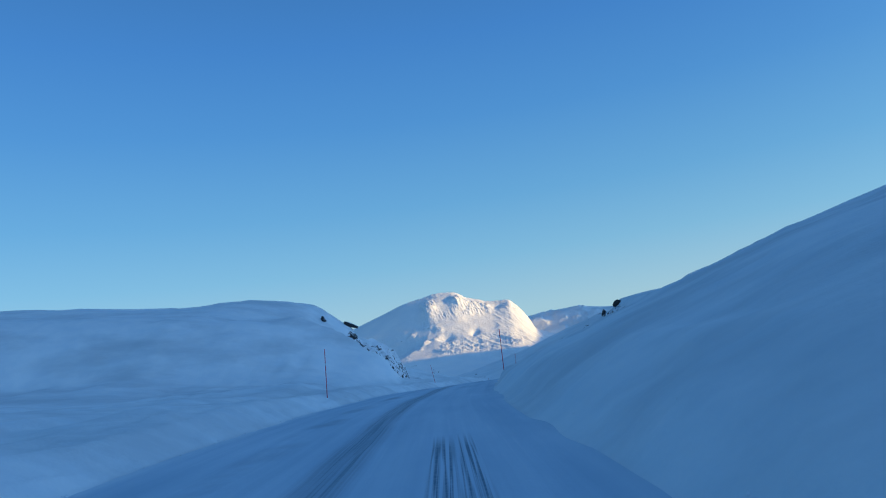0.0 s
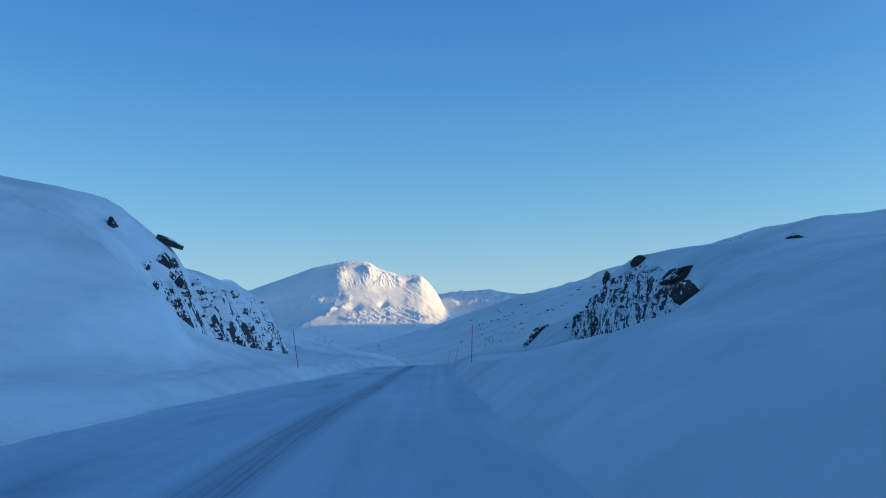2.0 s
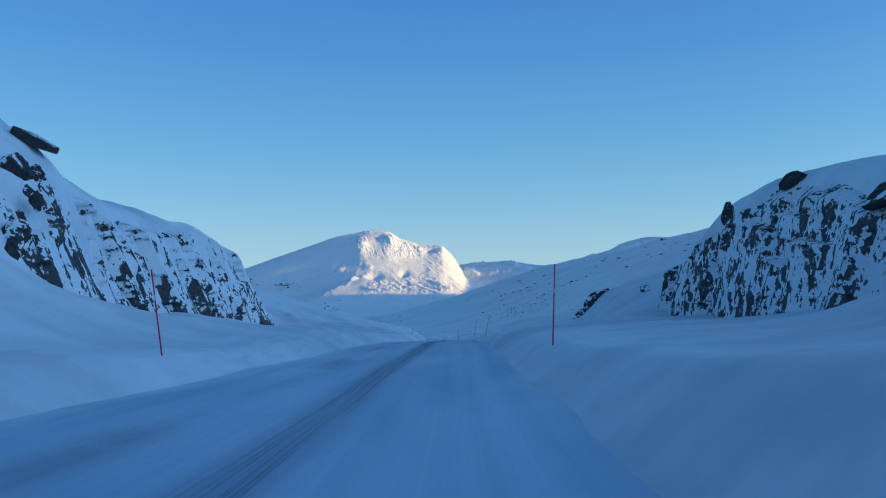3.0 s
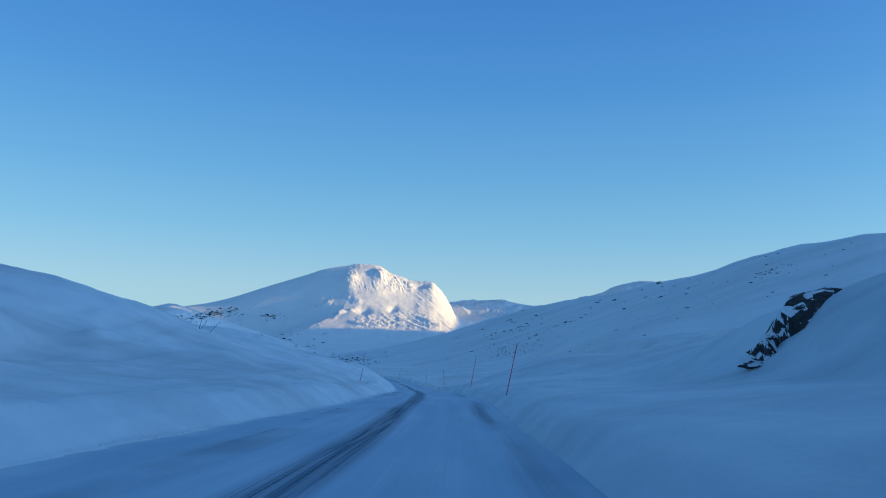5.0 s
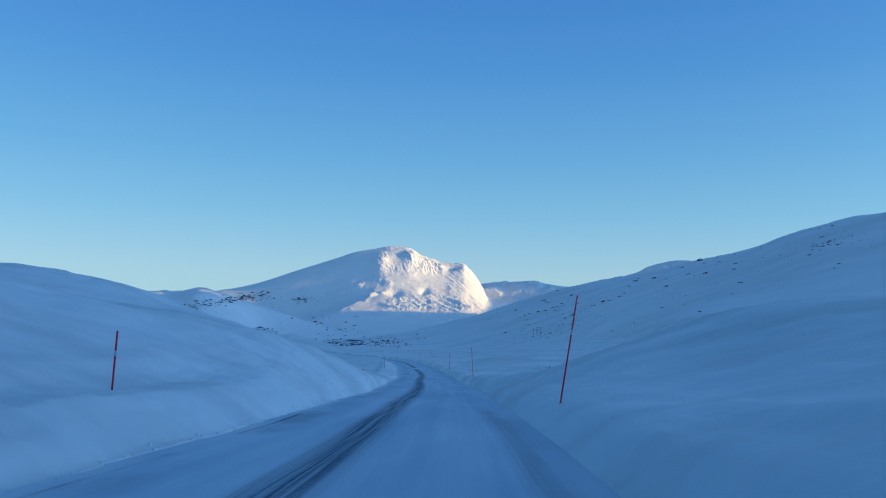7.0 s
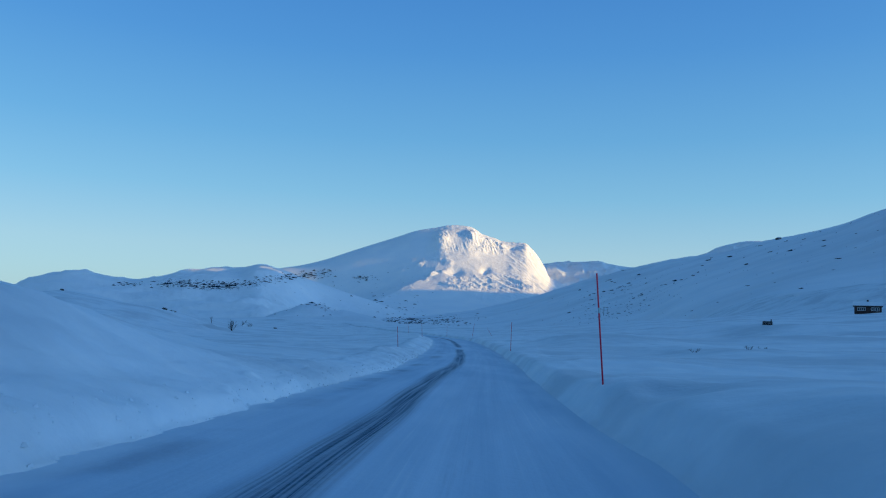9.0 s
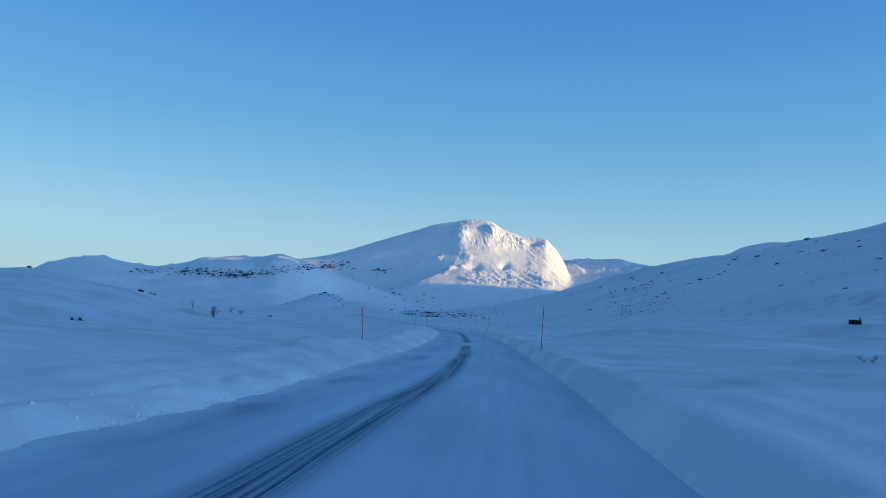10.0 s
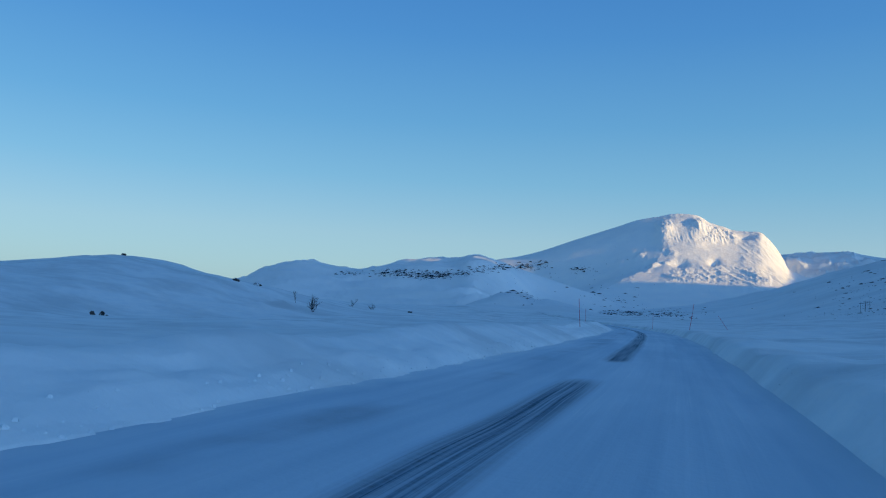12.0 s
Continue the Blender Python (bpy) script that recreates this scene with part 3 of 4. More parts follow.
U = spaced((-260, -120, 8), (-120, -50, 3.0), (-50, -26, 1.2), (-26, -17, 0.45), (-17, -10, 0.6), (-10, -7.4, 0.16), (-7.4, -4.4, 0.085), (-4.4, 1.2, 0.8),
           (1.2, 5, 0.14), (5, 13.5, 0.5), (13.5, 20, 0.4), (20, 45, 1.2), (45, 120, 3.5), (120, 225, 8))
Y = spaced((-60, -10, 2.0), (-10, 200, 0.36), (200, 330, 0.2), (330, 440, 1.1), (440, 700, 4))


def land_sheet(u, y):
    X = road_x(y)[:, None] + u[None, :]
    YY = np.repeat(y[:, None], len(u), 1)
    UU = np.repeat(u[None, :], len(y), 0)
    Z = near_land(u, y)
    edge = np.maximum(smooth(np.abs(UU), 150, 215), np.maximum(smooth(YY, 560, 690), smooth(-YY, 20, 58)))
    Z = Z * (1 - edge) + far_land(X, YY) * edge
    EL, ER = edge_left(YY), edge_right(YY)
    off = smooth(UU - ER, 0, 2.3) + smooth(-UU - EL, 0, 2.5)
    # drifts, wind ripples and the lumps thrown up by the plough
    Z = Z + off * (0.22 * fbm(X, YY * 0.6, 9, 3, 21) + 0.5 * smooth(np.abs(UU), 8, 30) * fbm(X, YY, 22, 3, 25) + 1.0 * smooth(-UU, 50, 80) * smooth(YY, 320, 360) * fbm(X, YY, 30, 3, 27)
                   + 0.05 * fbm(X * 1.6, YY * 0.5, 1.6, 3, 33) + 0.25 * smooth(UU, 7, 25) * smooth(YY, 215, 240) * ridged(X * 0.3 + 0.06 * YY, YY, 17, 3, 37))
    Z = Z + off * smooth(-UU, 7, 9) * (1 - smooth(-UU, 40, 60)) * (0.16 - 0.11 * smooth(YY, 215, 240)) * (ridged(UU, YY * 0.25 + 0.5 * UU, 5.0, 3, 57) - 0.35)
    # the sharp-edged drift that leans against the cutting, with a scoured hollow behind it
    px, py = X + 11.1, YY - 84.0
    run, past = -0.885 * px + 0.465 * py, 0.465 * px + 0.885 * py + 0.4 * np.sin(0.5 * (X + 11))
    lee = np.where(past < 0, np.exp(np.minimum(past, 0) / 5.0), 1.7 * np.exp(-np.maximum(past, 0) / 0.9) - 0.7 * np.exp(-np.maximum(past, 0) / 4.5))
    Z = Z + np.clip(1.35 + 0.05 * run, 0, 1.8) * lee * smooth(run, -2.5, 2) * (1 - smooth(run, 12, 20))
    left = smooth(-UU - EL, 0, 0.7) * (1 - smooth(-UU - EL, 2.4, 5))
    Z = Z + left * (0.03 * (ridged(X, YY, 2.3, 3, 41) - 0.1) + 0.035 * ridged(X, YY, 0.8, 3, 43))
    crest = smooth(-UU - EL, 0.9, 1.8) * (1 - smooth(-UU - EL, 2.4, 4)) * smooth(YY, 225, 255)
    Z = Z + crest * (0.09 * fbm(X, YY, 6.0, 3, 53) + 0.02 * ridged(X, YY, 0.7, 3, 54))
    face = smooth(-UU - EL, 0.02, 0.2) * (1 - smooth(-UU - EL, 0.7, 1.6))
    Z = Z + face * (0.03 * (0.3 - ridged(X * 1.3, YY, 0.8, 3, 45)) + 0.045 * fbm(X, YY, 0.5, 3, 47))
    right = smooth(UU - ER, 0, 0.5) * (1 - smooth(UU - ER, 1.3, 3))
    Z = Z + right * 0.09 * fbm(X, YY * 0.6, 1.8, 4, 51)
    # wind-cut lumps beside the shrubs
    for px, py, wide, rise in ((-69.5, 411.5, 1.6, 1.1), (-66.8, 404.5, 1.4, 0.9), (-68.2, 403.0, 0.7, 0.5), (-73.5, 416.0, 1.8, 0.8)):
        Z = Z + rise * smooth(1.3 - np.hypot(X - px, 0.8 * (YY - py)) / wide + 0.5 * fbm(X, YY, 1.5, 2, 58), 0.2, 0.8)
    # snow packed round the feet of two poles
    for px, py, rise in ((0.31, 44.56, 0.34), (2.19, 96.38, 0.15)):
        Z = Z + rise * np.exp(-((X - px) / 0.55) ** 2 - ((YY - py) / 4.0) ** 2) * smooth(UU - ER, 0.0, 0.35)
    under = (UU > 0.15 - EL) & (UU < ER - 0.15)
    return X, YY, np.where(under, Z - 0.25, Z)


GX, GY, GZ = land_sheet(U, Y)
ground = tagged(new("ground", grid_mesh("ground", np.stack([GX, GY, GZ], -1), SNOW)),
                "wind-packed blue-shaded snow over roadside banks and hills", "ground", kind="structure")


def height(x, y):
    """The height of the snow at one place."""
    u = x - float(road_x(np.array([y]))[0])
    if -240 < u < 210 and -50 < y < 650:
        i = int(np.clip(np.searchsorted(Y, y) - 1, 0, len(Y) - 2))
        j = int(np.clip(np.searchsorted(U, u) - 1, 0, len(U) - 2))
        a, b = (y - Y[i]) / (Y[i + 1] - Y[i]), (u - U[j]) / (U[j + 1] - U[j])
        return float((1 - a) * ((1 - b) * GZ[i, j] + b * GZ[i, j + 1]) + a * ((1 - b) * GZ[i + 1, j] + b * GZ[i + 1, j + 1]))
    return float(far_land(np.array([x]), np.array([y]))[0])


# the valley and its slopes, out to the horizon
AZ = np.concatenate([np.arange(-180, -60, 3.0), np.arange(-60, 60, 0.4), np.arange(60, 180, 3.0)])
R = np.concatenate([np.arange(120, 700, 12.0), np.geomspace(700, 4850, 110)])
A2, R2 = np.meshgrid(np.radians(AZ), R)
FX, FY = HOME[0] + R2 * np.sin(A2), HOME[1] + R2 * np.cos(A2)
FZ = far_land(FX, FY)
FU = FX - road_x(FY)
inside = (np.abs(FU) < 205) & (FY > -50) & (FY < 680)
FZ = np.where(inside, FZ - 30, FZ)
valley = tagged(new("ground", grid_mesh("valley", np.stack([FX, FY, FZ], -1), HILL_SNOW, wrap=True)),
                "snow-covered valley floor and mountain slopes in shade", "ground", kind="structure")

# road
RU = np.arange(-7.6, 3.2, 0.1)
RY = spaced((-60, -6, 1.0), (-6, 330, 0.4), (330, 700, 1.5))
RUU, RYY = np.meshgrid(RU, RY)
RZ = road_z(RY)[:, None] + 0.03 * fbm(RUU, RYY * 0.3, 2.2, 3, 61) - 0.02 * np.exp(-((RUU + 2.05) / 0.25) ** 2) - 0.012 * np.exp(-((RUU - 0.15) / 0.2) ** 2)
RZ = RZ - 0.3 * smooth(RUU - edge_right(RYY), 0.05, 0.6) - 0.3 * smooth(-RUU - edge_left(RYY), 0.05, 0.6)
road = tagged(new("road", grid_mesh("road", np.stack([road_x(RY)[:, None] + RUU, RYY, RZ], -1), ROAD, np.stack([RUU, RYY], -1), np.stack([RUU + edge_left(RYY), edge_right(RYY) - RUU], -1))),
              "packed snow road with dark icy wheel tracks", "road", kind="structure")


# ---- mountains ----
def massif(name, label, az, el, crest, foot, floor, shape, relief, a0, a1, step, rows, mat=MOUNTAIN):
    a = np.arange(a0, a1, step)
    s = np.concatenate([np.linspace(0, 1, rows), 1 + np.linspace(0.01, 0.06, 6)])
    A, S = np.meshgrid(a, s)
    E, C, F = (pchip(A, az, v) for v in (el, crest, foot))
    r = F + (C - F) * S
    x, y = HOME[0] + r * np.sin(np.radians(A)), HOME[1] + r * np.cos(np.radians(A))
    top = np.tan(np.radians(E)) * C - floor
    p = pchip(np.minimum(S, 1.0), [q[0] for q in shape], [q[1] for q in shape])
    z = floor + top * p - top * 1.2 * np.maximum(S - 1, 0)
    z = z + relief(A, S, x, y) * smooth(S, 0.05, 0.2)
    return tagged(new(name, grid_mesh(name, np.stack([x, y, z], -1), mat)), label, "mountain", kind="structure")


def peak():
    """The sunlit mountain: rows run up its front from the valley to the skyline, then down behind."""
    az = [-26, -21, -17.6, -16.4, -15.1, -13.6, -10.8, -8, -6.6, -5.2, -3.9, -2.9, -2.5, -1.7, -0.85, -0.3, 0.6, 1.4, 1.8, 2.45, 2.9, 3.3, 4.6, 7]
    el = [1.2, 1.9, 2.75, 3.2, 3.45, 3.86, 4.89, 5.88, 6.38, 6.66, 6.87, 6.84, 6.74, 6.26, 6.01, 5.8, 5.72, 5.71, 5.41, 4.66, 3.96, 3.3, 2.9, 1.0]
    s = np.concatenate([np.linspace(0, 0.46, 24), np.linspace(0.465, 1, 230), 1 + np.linspace(0.01, 0.06, 6)])
    A, S = np.meshgrid(np.arange(-25, 7, 0.04), s)
    E = pchip(A, az, el)
    bell = np.exp(-(np.arange(-40, 41) / 18.0) ** 2)
    broad = np.convolve(np.pad(E[0], 40, mode="edge"), bell / bell.sum(), mode="valid")[None, :]
    r = 2300 + 2300 * S
    x, y = HOME[0] + r * np.sin(np.radians(A)), HOME[1] + r * np.cos(np.radians(A))
    w = pchip(np.minimum(S, 1), [0, 0.5, 0.6, 0.72, 0.83, 0.92, 1], [0, 0, 0.13, 0.35, 0.64, 0.885, 1])
    low = pchip(S, [0, 0.3, 0.5, 0.6, 1.0], [-0.45, 0.1, 1.1, 1.25, 1.25])
    form = broad + (E - broad) * smooth(w, 0.62, 0.97)
    e = low + np.maximum(form - low, 0.1) * w
    z = r * np.tan(np.radians(e))
    front = smooth(S, 0.5, 0.58)
    rim = 1 - smooth(S, 0.92, 0.995)
    # the flank west of the lit face lies lower and looks away from the sun
    line = pchip(w, [0, 0.16, 0.36, 0.58, 0.8, 1], [-9.4, -8.0, -5.9, -5.1, -4.4, -4.2]) + 0.22 * fbm(x, y, 220, 3, 70)
    z = z - 130 * front * (1 - smooth(S, 0.7, 1)) * np.clip((line - A + 0.4) / 9.0, 0, 1.5)

    def spot(a, h, da, dh):
        return np.exp(-((A - a) / da) ** 2 - ((e - h) / dh) ** 2)

    # buttresses: the crag west of the summit, the summit knob and the cliffs that run east from it
    crag = spot(-4.75, 5.6, 0.55, 0.75)
    knob = spot(-2.45, 6.0, 0.6, 0.9)
    cliffs = smooth(A, -2.4, -1.7) * (1 - smooth(A, -0.4, 0.4)) * smooth(e, 4.7, 5.1) * (1 - smooth(e, E - 0.25, E))
    z = z + rim * (26 * crag + 20 * knob + 10 * cliffs)
    fins = ridged(x + 0.25 * y, 0.3 * y, 34, 4, 71) + 0.5 * ridged(0.6 * x, 0.8 * y, 25, 3, 72)
    z = z + rim * np.minimum(crag + knob + cliffs + 0.5 * spot(-3.6, 5.2, 0.7, 0.3), 1) * (7.5 * fins - 2)
    # hollows that hold the shade
    z = z - rim * (24 * spot(-3.7, 3.45, 0.55, 0.26) + 20 * spot(-1.45, 3.5, 0.3, 0.26) + 11 * spot(-5.6, 3.3, 0.5, 0.2))
    # lumpy ledges on the lower left, a rocky band along the foot
    ledges = np.exp(-((A + 5.6) / 1.5) ** 2) * smooth(e, 2.5, 2.9) * (1 - smooth(e, 4.0, 4.7)) + 0.8 * spot(-7.4, 2.35, 1.1, 0.35)
    z = z + np.minimum(ledges, 1) * (11 * np.maximum(fbm(x, y, 95, 3, 77) + 0.1, 0) * (1.1 + ridged(0.7 * x + 0.3 * y, 1.2 * y, 52, 4, 79)))
    band = smooth(A, -5.0, -3.6) * (1 - smooth(A, 2.0, 3.2)) * smooth(e, 1.9, 2.3) * (1 - smooth(e, 2.9, 3.5))
    z = z + band * (6.0 * np.maximum(ridged(0.8 * x + 0.5 * y, 0.6 * y, 85, 5, 83), -0.4) + 1.6 * ridged(x, 0.5 * y, 26, 3, 84))
    # the flat-topped shoulder behind a notch on the east side
    z = z - 13 * spot(0.45, 5.35, 0.5, 0.17)
    z = z + front * rim * (1 - 0.8 * smooth(line - A, 0.8, 2.2)) * (1.1 * ridged(x, y, 65, 4, 81) + 5 * fbm(x, y, 300, 3, 85)) + front * rim * smooth(A, -0.4, 1.2) * 3.0 * ridged(0.8 * x + 0.4 * y, 0.5 * y, 48, 4, 87)
    z = np.minimum(z, r * np.tan(np.radians(E)) - 0.4 * (1 - S).clip(0) * r * 0.02)
    z = z + (1 - rim) * smooth(A, -6, -5) * 1.5 * ridged(x, y, 30, 2, 88) - 900 * np.maximum(S - 1, 0)
    return tagged(new("mountain", grid_mesh("mountain", np.stack([x, y, z], -1), MOUNTAIN)),
                  "snow-covered mountain with a sunlit craggy east face", "mountain", kind="structure")


peak()
massif("mountain", "distant snowy plateau with a few sunlit edges",
       [1, 3.2, 4.4, 6.6, 7.4, 9.5, 11, 11.6, 14.2, 14.9, 17.3, 18.5, 22],
       [3.9, 4.25, 4.34, 4.41, 4.32, 4.08, 4.27, 4.47, 5.18, 5.54, 6.0, 5.9, 5.6],
       [4840] * 13, [3900] * 13, -20, [(0, 0), (0.5, 0.55), (0.85, 0.93), (1, 1)],
       lambda A, S, x, y: (1 - 0.9 * smooth(S, 0.85, 1)) * (13 * ridged(x, y, 230, 4, 91) + 5 * ridged(x, y, 60, 3, 92)), 1, 22, 0.06, 80, mat=HILL_SNOW)
massif("mountain", "low rounded snowy hills across the valley",
       [-75, -60, -45, -39, -35.3, -33.6, -31.9, -29.4, -26, -24.5, -22.9, -20.1, -19.1, -17.5, -15.9, -13, -10, -7, -2],
       [1.0, 0.8, 0.5, 0.55, 0.75, 0.75, 1.6, 2.32, 1.84, 2.1, 2.58, 2.98, 3.0, 3.32, 2.95, 2.1, 1.2, 0.3, -0.31],
       [2600] * 19, [800] * 14 + [1100, 1900, 2050, 2050, 2050], -14, [(0, 0), (0.35, 0.12), (0.6, 0.42), (0.85, 0.86), (1, 1)],
       lambda A, S, x, y: (1 - 0.85 * smooth(S, 0.85, 1)) * (1 - 0.85 * smooth(A, -17.5, -12)) * (9 * ridged(x, y, 190, 5, 95) + 6 * fbm(x, y, 400, 3, 97)), -75, -2, 0.12, 80)

# an unseen ridge in the east, placed to keep the valley in shade
bx = np.linspace(1900, 3300, 45)
by = np.linspace(-900, 5600, 900)
BX, BY = np.meshgrid(bx, by)
# dips are cut to let sun onto the mountain face and single tops
CREST = pchip(BY, [-900, 300, 800, 1400, 1585, 1598, 1682, 1696, 2200, 3000, 3110, 3180, 3276, 3310, 3420, 3800, 4000, 4150, 4235, 4262, 4505, 4516, 4528, 4538, 4550, 4562, 5600],
              [400, 420, 480, 610, 610, 506, 484, 610, 640, 600, 492, 486, 449, 434, 415, 455, 500, 530, 545, 700, 640, 598, 598, 566, 566, 700, 700])
BZ = -20 + (CREST + 20) * np.exp(-((BX - 2600) / 380) ** 2) * (1 - smooth(np.abs(BY - 2350), 3000, 3250)) + 3 * ridged(BX, BY, 180, 4, 99)
tagged(new("mountain", grid_mesh("east_ridge", np.stack([BX, BY, BZ], -1), HILL_SNOW)),
       "high snowy ridge out of view, placed to shade the valley", "mountain", kind="structure")


# ---- rock cuttings beside the road ----
def rock_wall(label, mat, y0, y1, foot, top, lean, side, seed):
    """A blasted face: foot and top give height and place along y; angular blocks stand out by different depths."""
    ys = np.arange(y0, y1, 0.22)
    vs = np.linspace(0, 1, 64)
    YY, V = np.meshgrid(ys, vs, indexing="ij")
    zf, zt = pchip(YY, *foot[0]), pchip(YY, *top[0])
    xf, xt = pchip(YY, *foot[1]), pchip(YY, *top[1])
    z = zf + (zt - zf) * V
    x = xf + (xt - xf) * V ** lean
    # blocks: slanted cells of a few sizes
    out = 0
    for k, size in enumerate((2.6, 1.1, 0.5)):
        p, q = (YY + 0.18 * z) / size, (z - 0.25 * YY) / ((4.0, 6.0, 9.0)[k] * size)
        p = p + 0.35 * fbm(YY, z, 2.0 * size, 2, seed + 40 + k)
        cell = hash2(np.floor(p), np.floor(q + 0.5 * hash2(np.floor(p), np.floor(p) * 0, seed)), seed + k)
        tilt = (p - np.floor(p) - 0.5) * (hash2(np.floor(p), np.floor(q), seed + 9 + k) - 0.5)
        out = out + size * (0.5, 0.4, 0.2)[k] * ((cell - 0.5) + 1.1 * tilt)
    ends = smooth(YY, y0, y0 + 3) * (1 - smooth(YY, y1 - 4, y1)) * (1 - smooth(V, 0.85, 1.0)) * smooth(V, 0.0, 0.06)
    x = x - side * (out * ends + 0.35 * ends - 1.2 * (1 - ends))
    return tagged(new("rock_wall", grid_mesh("rock_wall", np.stack([x, YY, z], -1), mat)), label, "rock face", kind="structure")


rock_wall("dark blasted rock cutting half plastered with snow", ROCK_WALL, 108, 168,
          (([108, 120, 140, 158, 168], [2.6, 1.9, 1.5, 0.9, 0.6]), ([108, 120, 140, 158, 168], [-18.0, -17.8, -18.2, -17.6, -17.0])),
          (([108, 115, 122, 135, 147, 156, 162, 168], [9.5, 10.8, 9.6, 10.2, 11.6, 10.4, 6.0, 3.0]),
           ([108, 120, 140, 158, 168], [-21.5, -21.3, -22.2, -21.4, -19.2])), 1.0, -1, 5)
rock_wall("dark craggy rock cutting streaked with snow", ROCK_WALL_BARE, 101, 134,
          (([99, 108, 120, 130, 134], [1.9, 1.4, 1.5, 1.6, 1.7]), ([99, 108, 120, 130, 134], [18.4, 17.2, 16.3, 16.0, 16.2])),
          (([99, 104, 108, 113, 117, 122, 128, 134], [5.0, 5.6, 7.4, 9.4, 9.8, 8.8, 7.2, 5.0]), ([99, 108, 120, 130, 134], [20.5, 19.2, 17.8, 17.4, 17.2])),
          1.0, 1, 15)


# ---- loose rocks ----
def boulder(seed, sx, sy, sz, cuts=12):
    """A fractured block: a ball cut by random planes."""
    rnd = random.Random(seed)
    bm = bmesh.new()
    bmesh.ops.create_icosphere(bm, subdivisions=2, radius=1)
    for _ in range(cuts):
        d = Vector((rnd.uniform(-1, 1), rnd.uniform(-1, 1), rnd.uniform(-0.8, 1))).normalized()
        bmesh.ops.bisect_plane(bm, geom=bm.verts[:] + bm.edges[:] + bm.faces[:], plane_co=d * rnd.uniform(0.5, 0.8), plane_no=d, clear_outer=True)
        rim = [e for e in bm.edges if e.is_boundary]
        if rim:
            bmesh.ops.contextual_create(bm, geom=rim)
    bmesh.ops.triangulate(bm, faces=bm.faces[:])
    bmesh.ops.subdivide_edges(bm, edges=bm.edges[:], cuts=2, use_grid_fill=True)
    co = np.array([v.co for v in bm.verts])
    chip = 0.09 * ridged(co[:, 0] + 3.1 * seed, co[:, 1] + 1.7 * co[:, 2], 0.55, 3, seed) - 0.04
    for v, k in zip(bm.verts, chip):
        v.co = v.co * (1 + k)
    for v in bm.verts:
        v.co = (v.co.x * sx + rnd.uniform(-1, 1) * 0.015 * sx, v.co.y * sy + rnd.uniform(-1, 1) * 0.015 * sy, v.co.z * sz)
    bmesh.ops.recalc_face_normals(bm, faces=bm.faces[:])
    return bm


def rock(x, y, z, sx, sy, sz, seed, label, turn=(0, 0, 0), name="rock"):
    ob = part(name, boulder(seed, sx, sy, sz), ROCK, None, label, flat=True)
    ob.matrix_world = pose(x, y, z, *turn)
    return tagged(ob, category="rock")


def slab(x, y, z, sx, sy, sz, turn, label):
    """A flat, tapering plate of rock."""
    bm = box(-sx, sx, -sy, sy, -sz, sz)
    for v in bm.verts:
        if v.co.x > 0:
            v.co.y *= 0.55
            v.co.z *= 0.5
    bmesh.ops.bevel(bm, geom=bm.edges[:], offset=0.06, segments=1, affect="EDGES")
    ob = part("rock_ledge", bm, ROCK, None, label, flat=True)
    ob.matrix_world = pose(x, y, z, *turn)
    return tagged(ob, category="rock")


slab(-21.2, 115.0, 11.75, 0.95, 1.0, 0.36, (0, 24, -8), "dark slab of rock jutting from the snowy cliff top")
rock(-21.1, 112.5, 9.95, 0.85, 1.5, 0.8, 3, "dark broken rock under the ledge in snow")
rock(-20.85, 114.1, 9.95, 0.7, 0.9, 0.65, 4, "dark broken rock under the ledge in snow")
rock(-20.5, 112.9, 8.8, 0.5, 0.7, 0.45, 5, "small dark rock showing through cliff-top snow")
rock(-20.2, 111.2, 6.9, 0.55, 0.8, 0.9, 7, "dark rock standing out of the snowy cliff")
for k, (px, py, pz, wide, tall, lean) in enumerate([(-21.3, 109.4, 9.1, 0.35, 0.7, 10), (-20.0, 107.6, 6.5, 0.5, 0.95, -15), (-19.6, 107.0, 5.5, 0.5, 0.8, 12),
                                                    (-19.8, 110.1, 6.2, 0.75, 1.1, 18), (-19.5, 109.4, 5.4, 0.45, 0.8, -8), (-20.5, 109.0, 7.6, 0.25, 0.5, 5),
                                                    (-19.3, 111.0, 5.9, 0.45, 0.6, -12), (-19.5, 112.0, 8.2, 0.4, 0.7, 20)]):
    rock(px, py, pz, wide, wide * 1.3, tall, 40 + k, "dark angular rock breaking through the snowy cliff", (0, lean, 25 * k))
rock(-24.5, 110.6, 12.4, 0.75, 0.8, 0.9, 6, "small dark rock showing through deep snow")
rock(19.3, 116.8, 9.85, 1.1, 1.0, 0.7, 11, "dark boulder on top of the snowy crag")
rock(20.7, 117.0, 10.35, 0.6, 0.6, 0.3, 12, "small dark rock beside the boulder")
rock(17.7, 122.2, 8.7, 0.42, 0.6, 1.0, 13, "upright dark rock block on the crag")
rock(19.3, 108.2, 7.8, 1.9, 1.3, 0.65, 14, "long slanting dark rock set in the snowy crag", (0, -27, 0))
rock(17.2, 101.3, 5.9, 1.25, 1.2, 1.0, 16, "large dark fractured rock projecting from the snowy crag", (0, 12, 0))
rock(26.4, 103.4, height(26.4, 103.4) + 0.05, 0.8, 0.6, 0.2, 17, "flat dark rock showing through drifted snow")
rock(17.3, 156.9, 4.2, 1.5, 2.0, 2.7, 18, "tall dark rock on a snow slope", (0, 42, 0), "boulder")
rock(15.7, 156.3, 2.7, 1.1, 1.2, 0.7, 19, "dark rock rubble below the tall rock", (0, 25, 0))
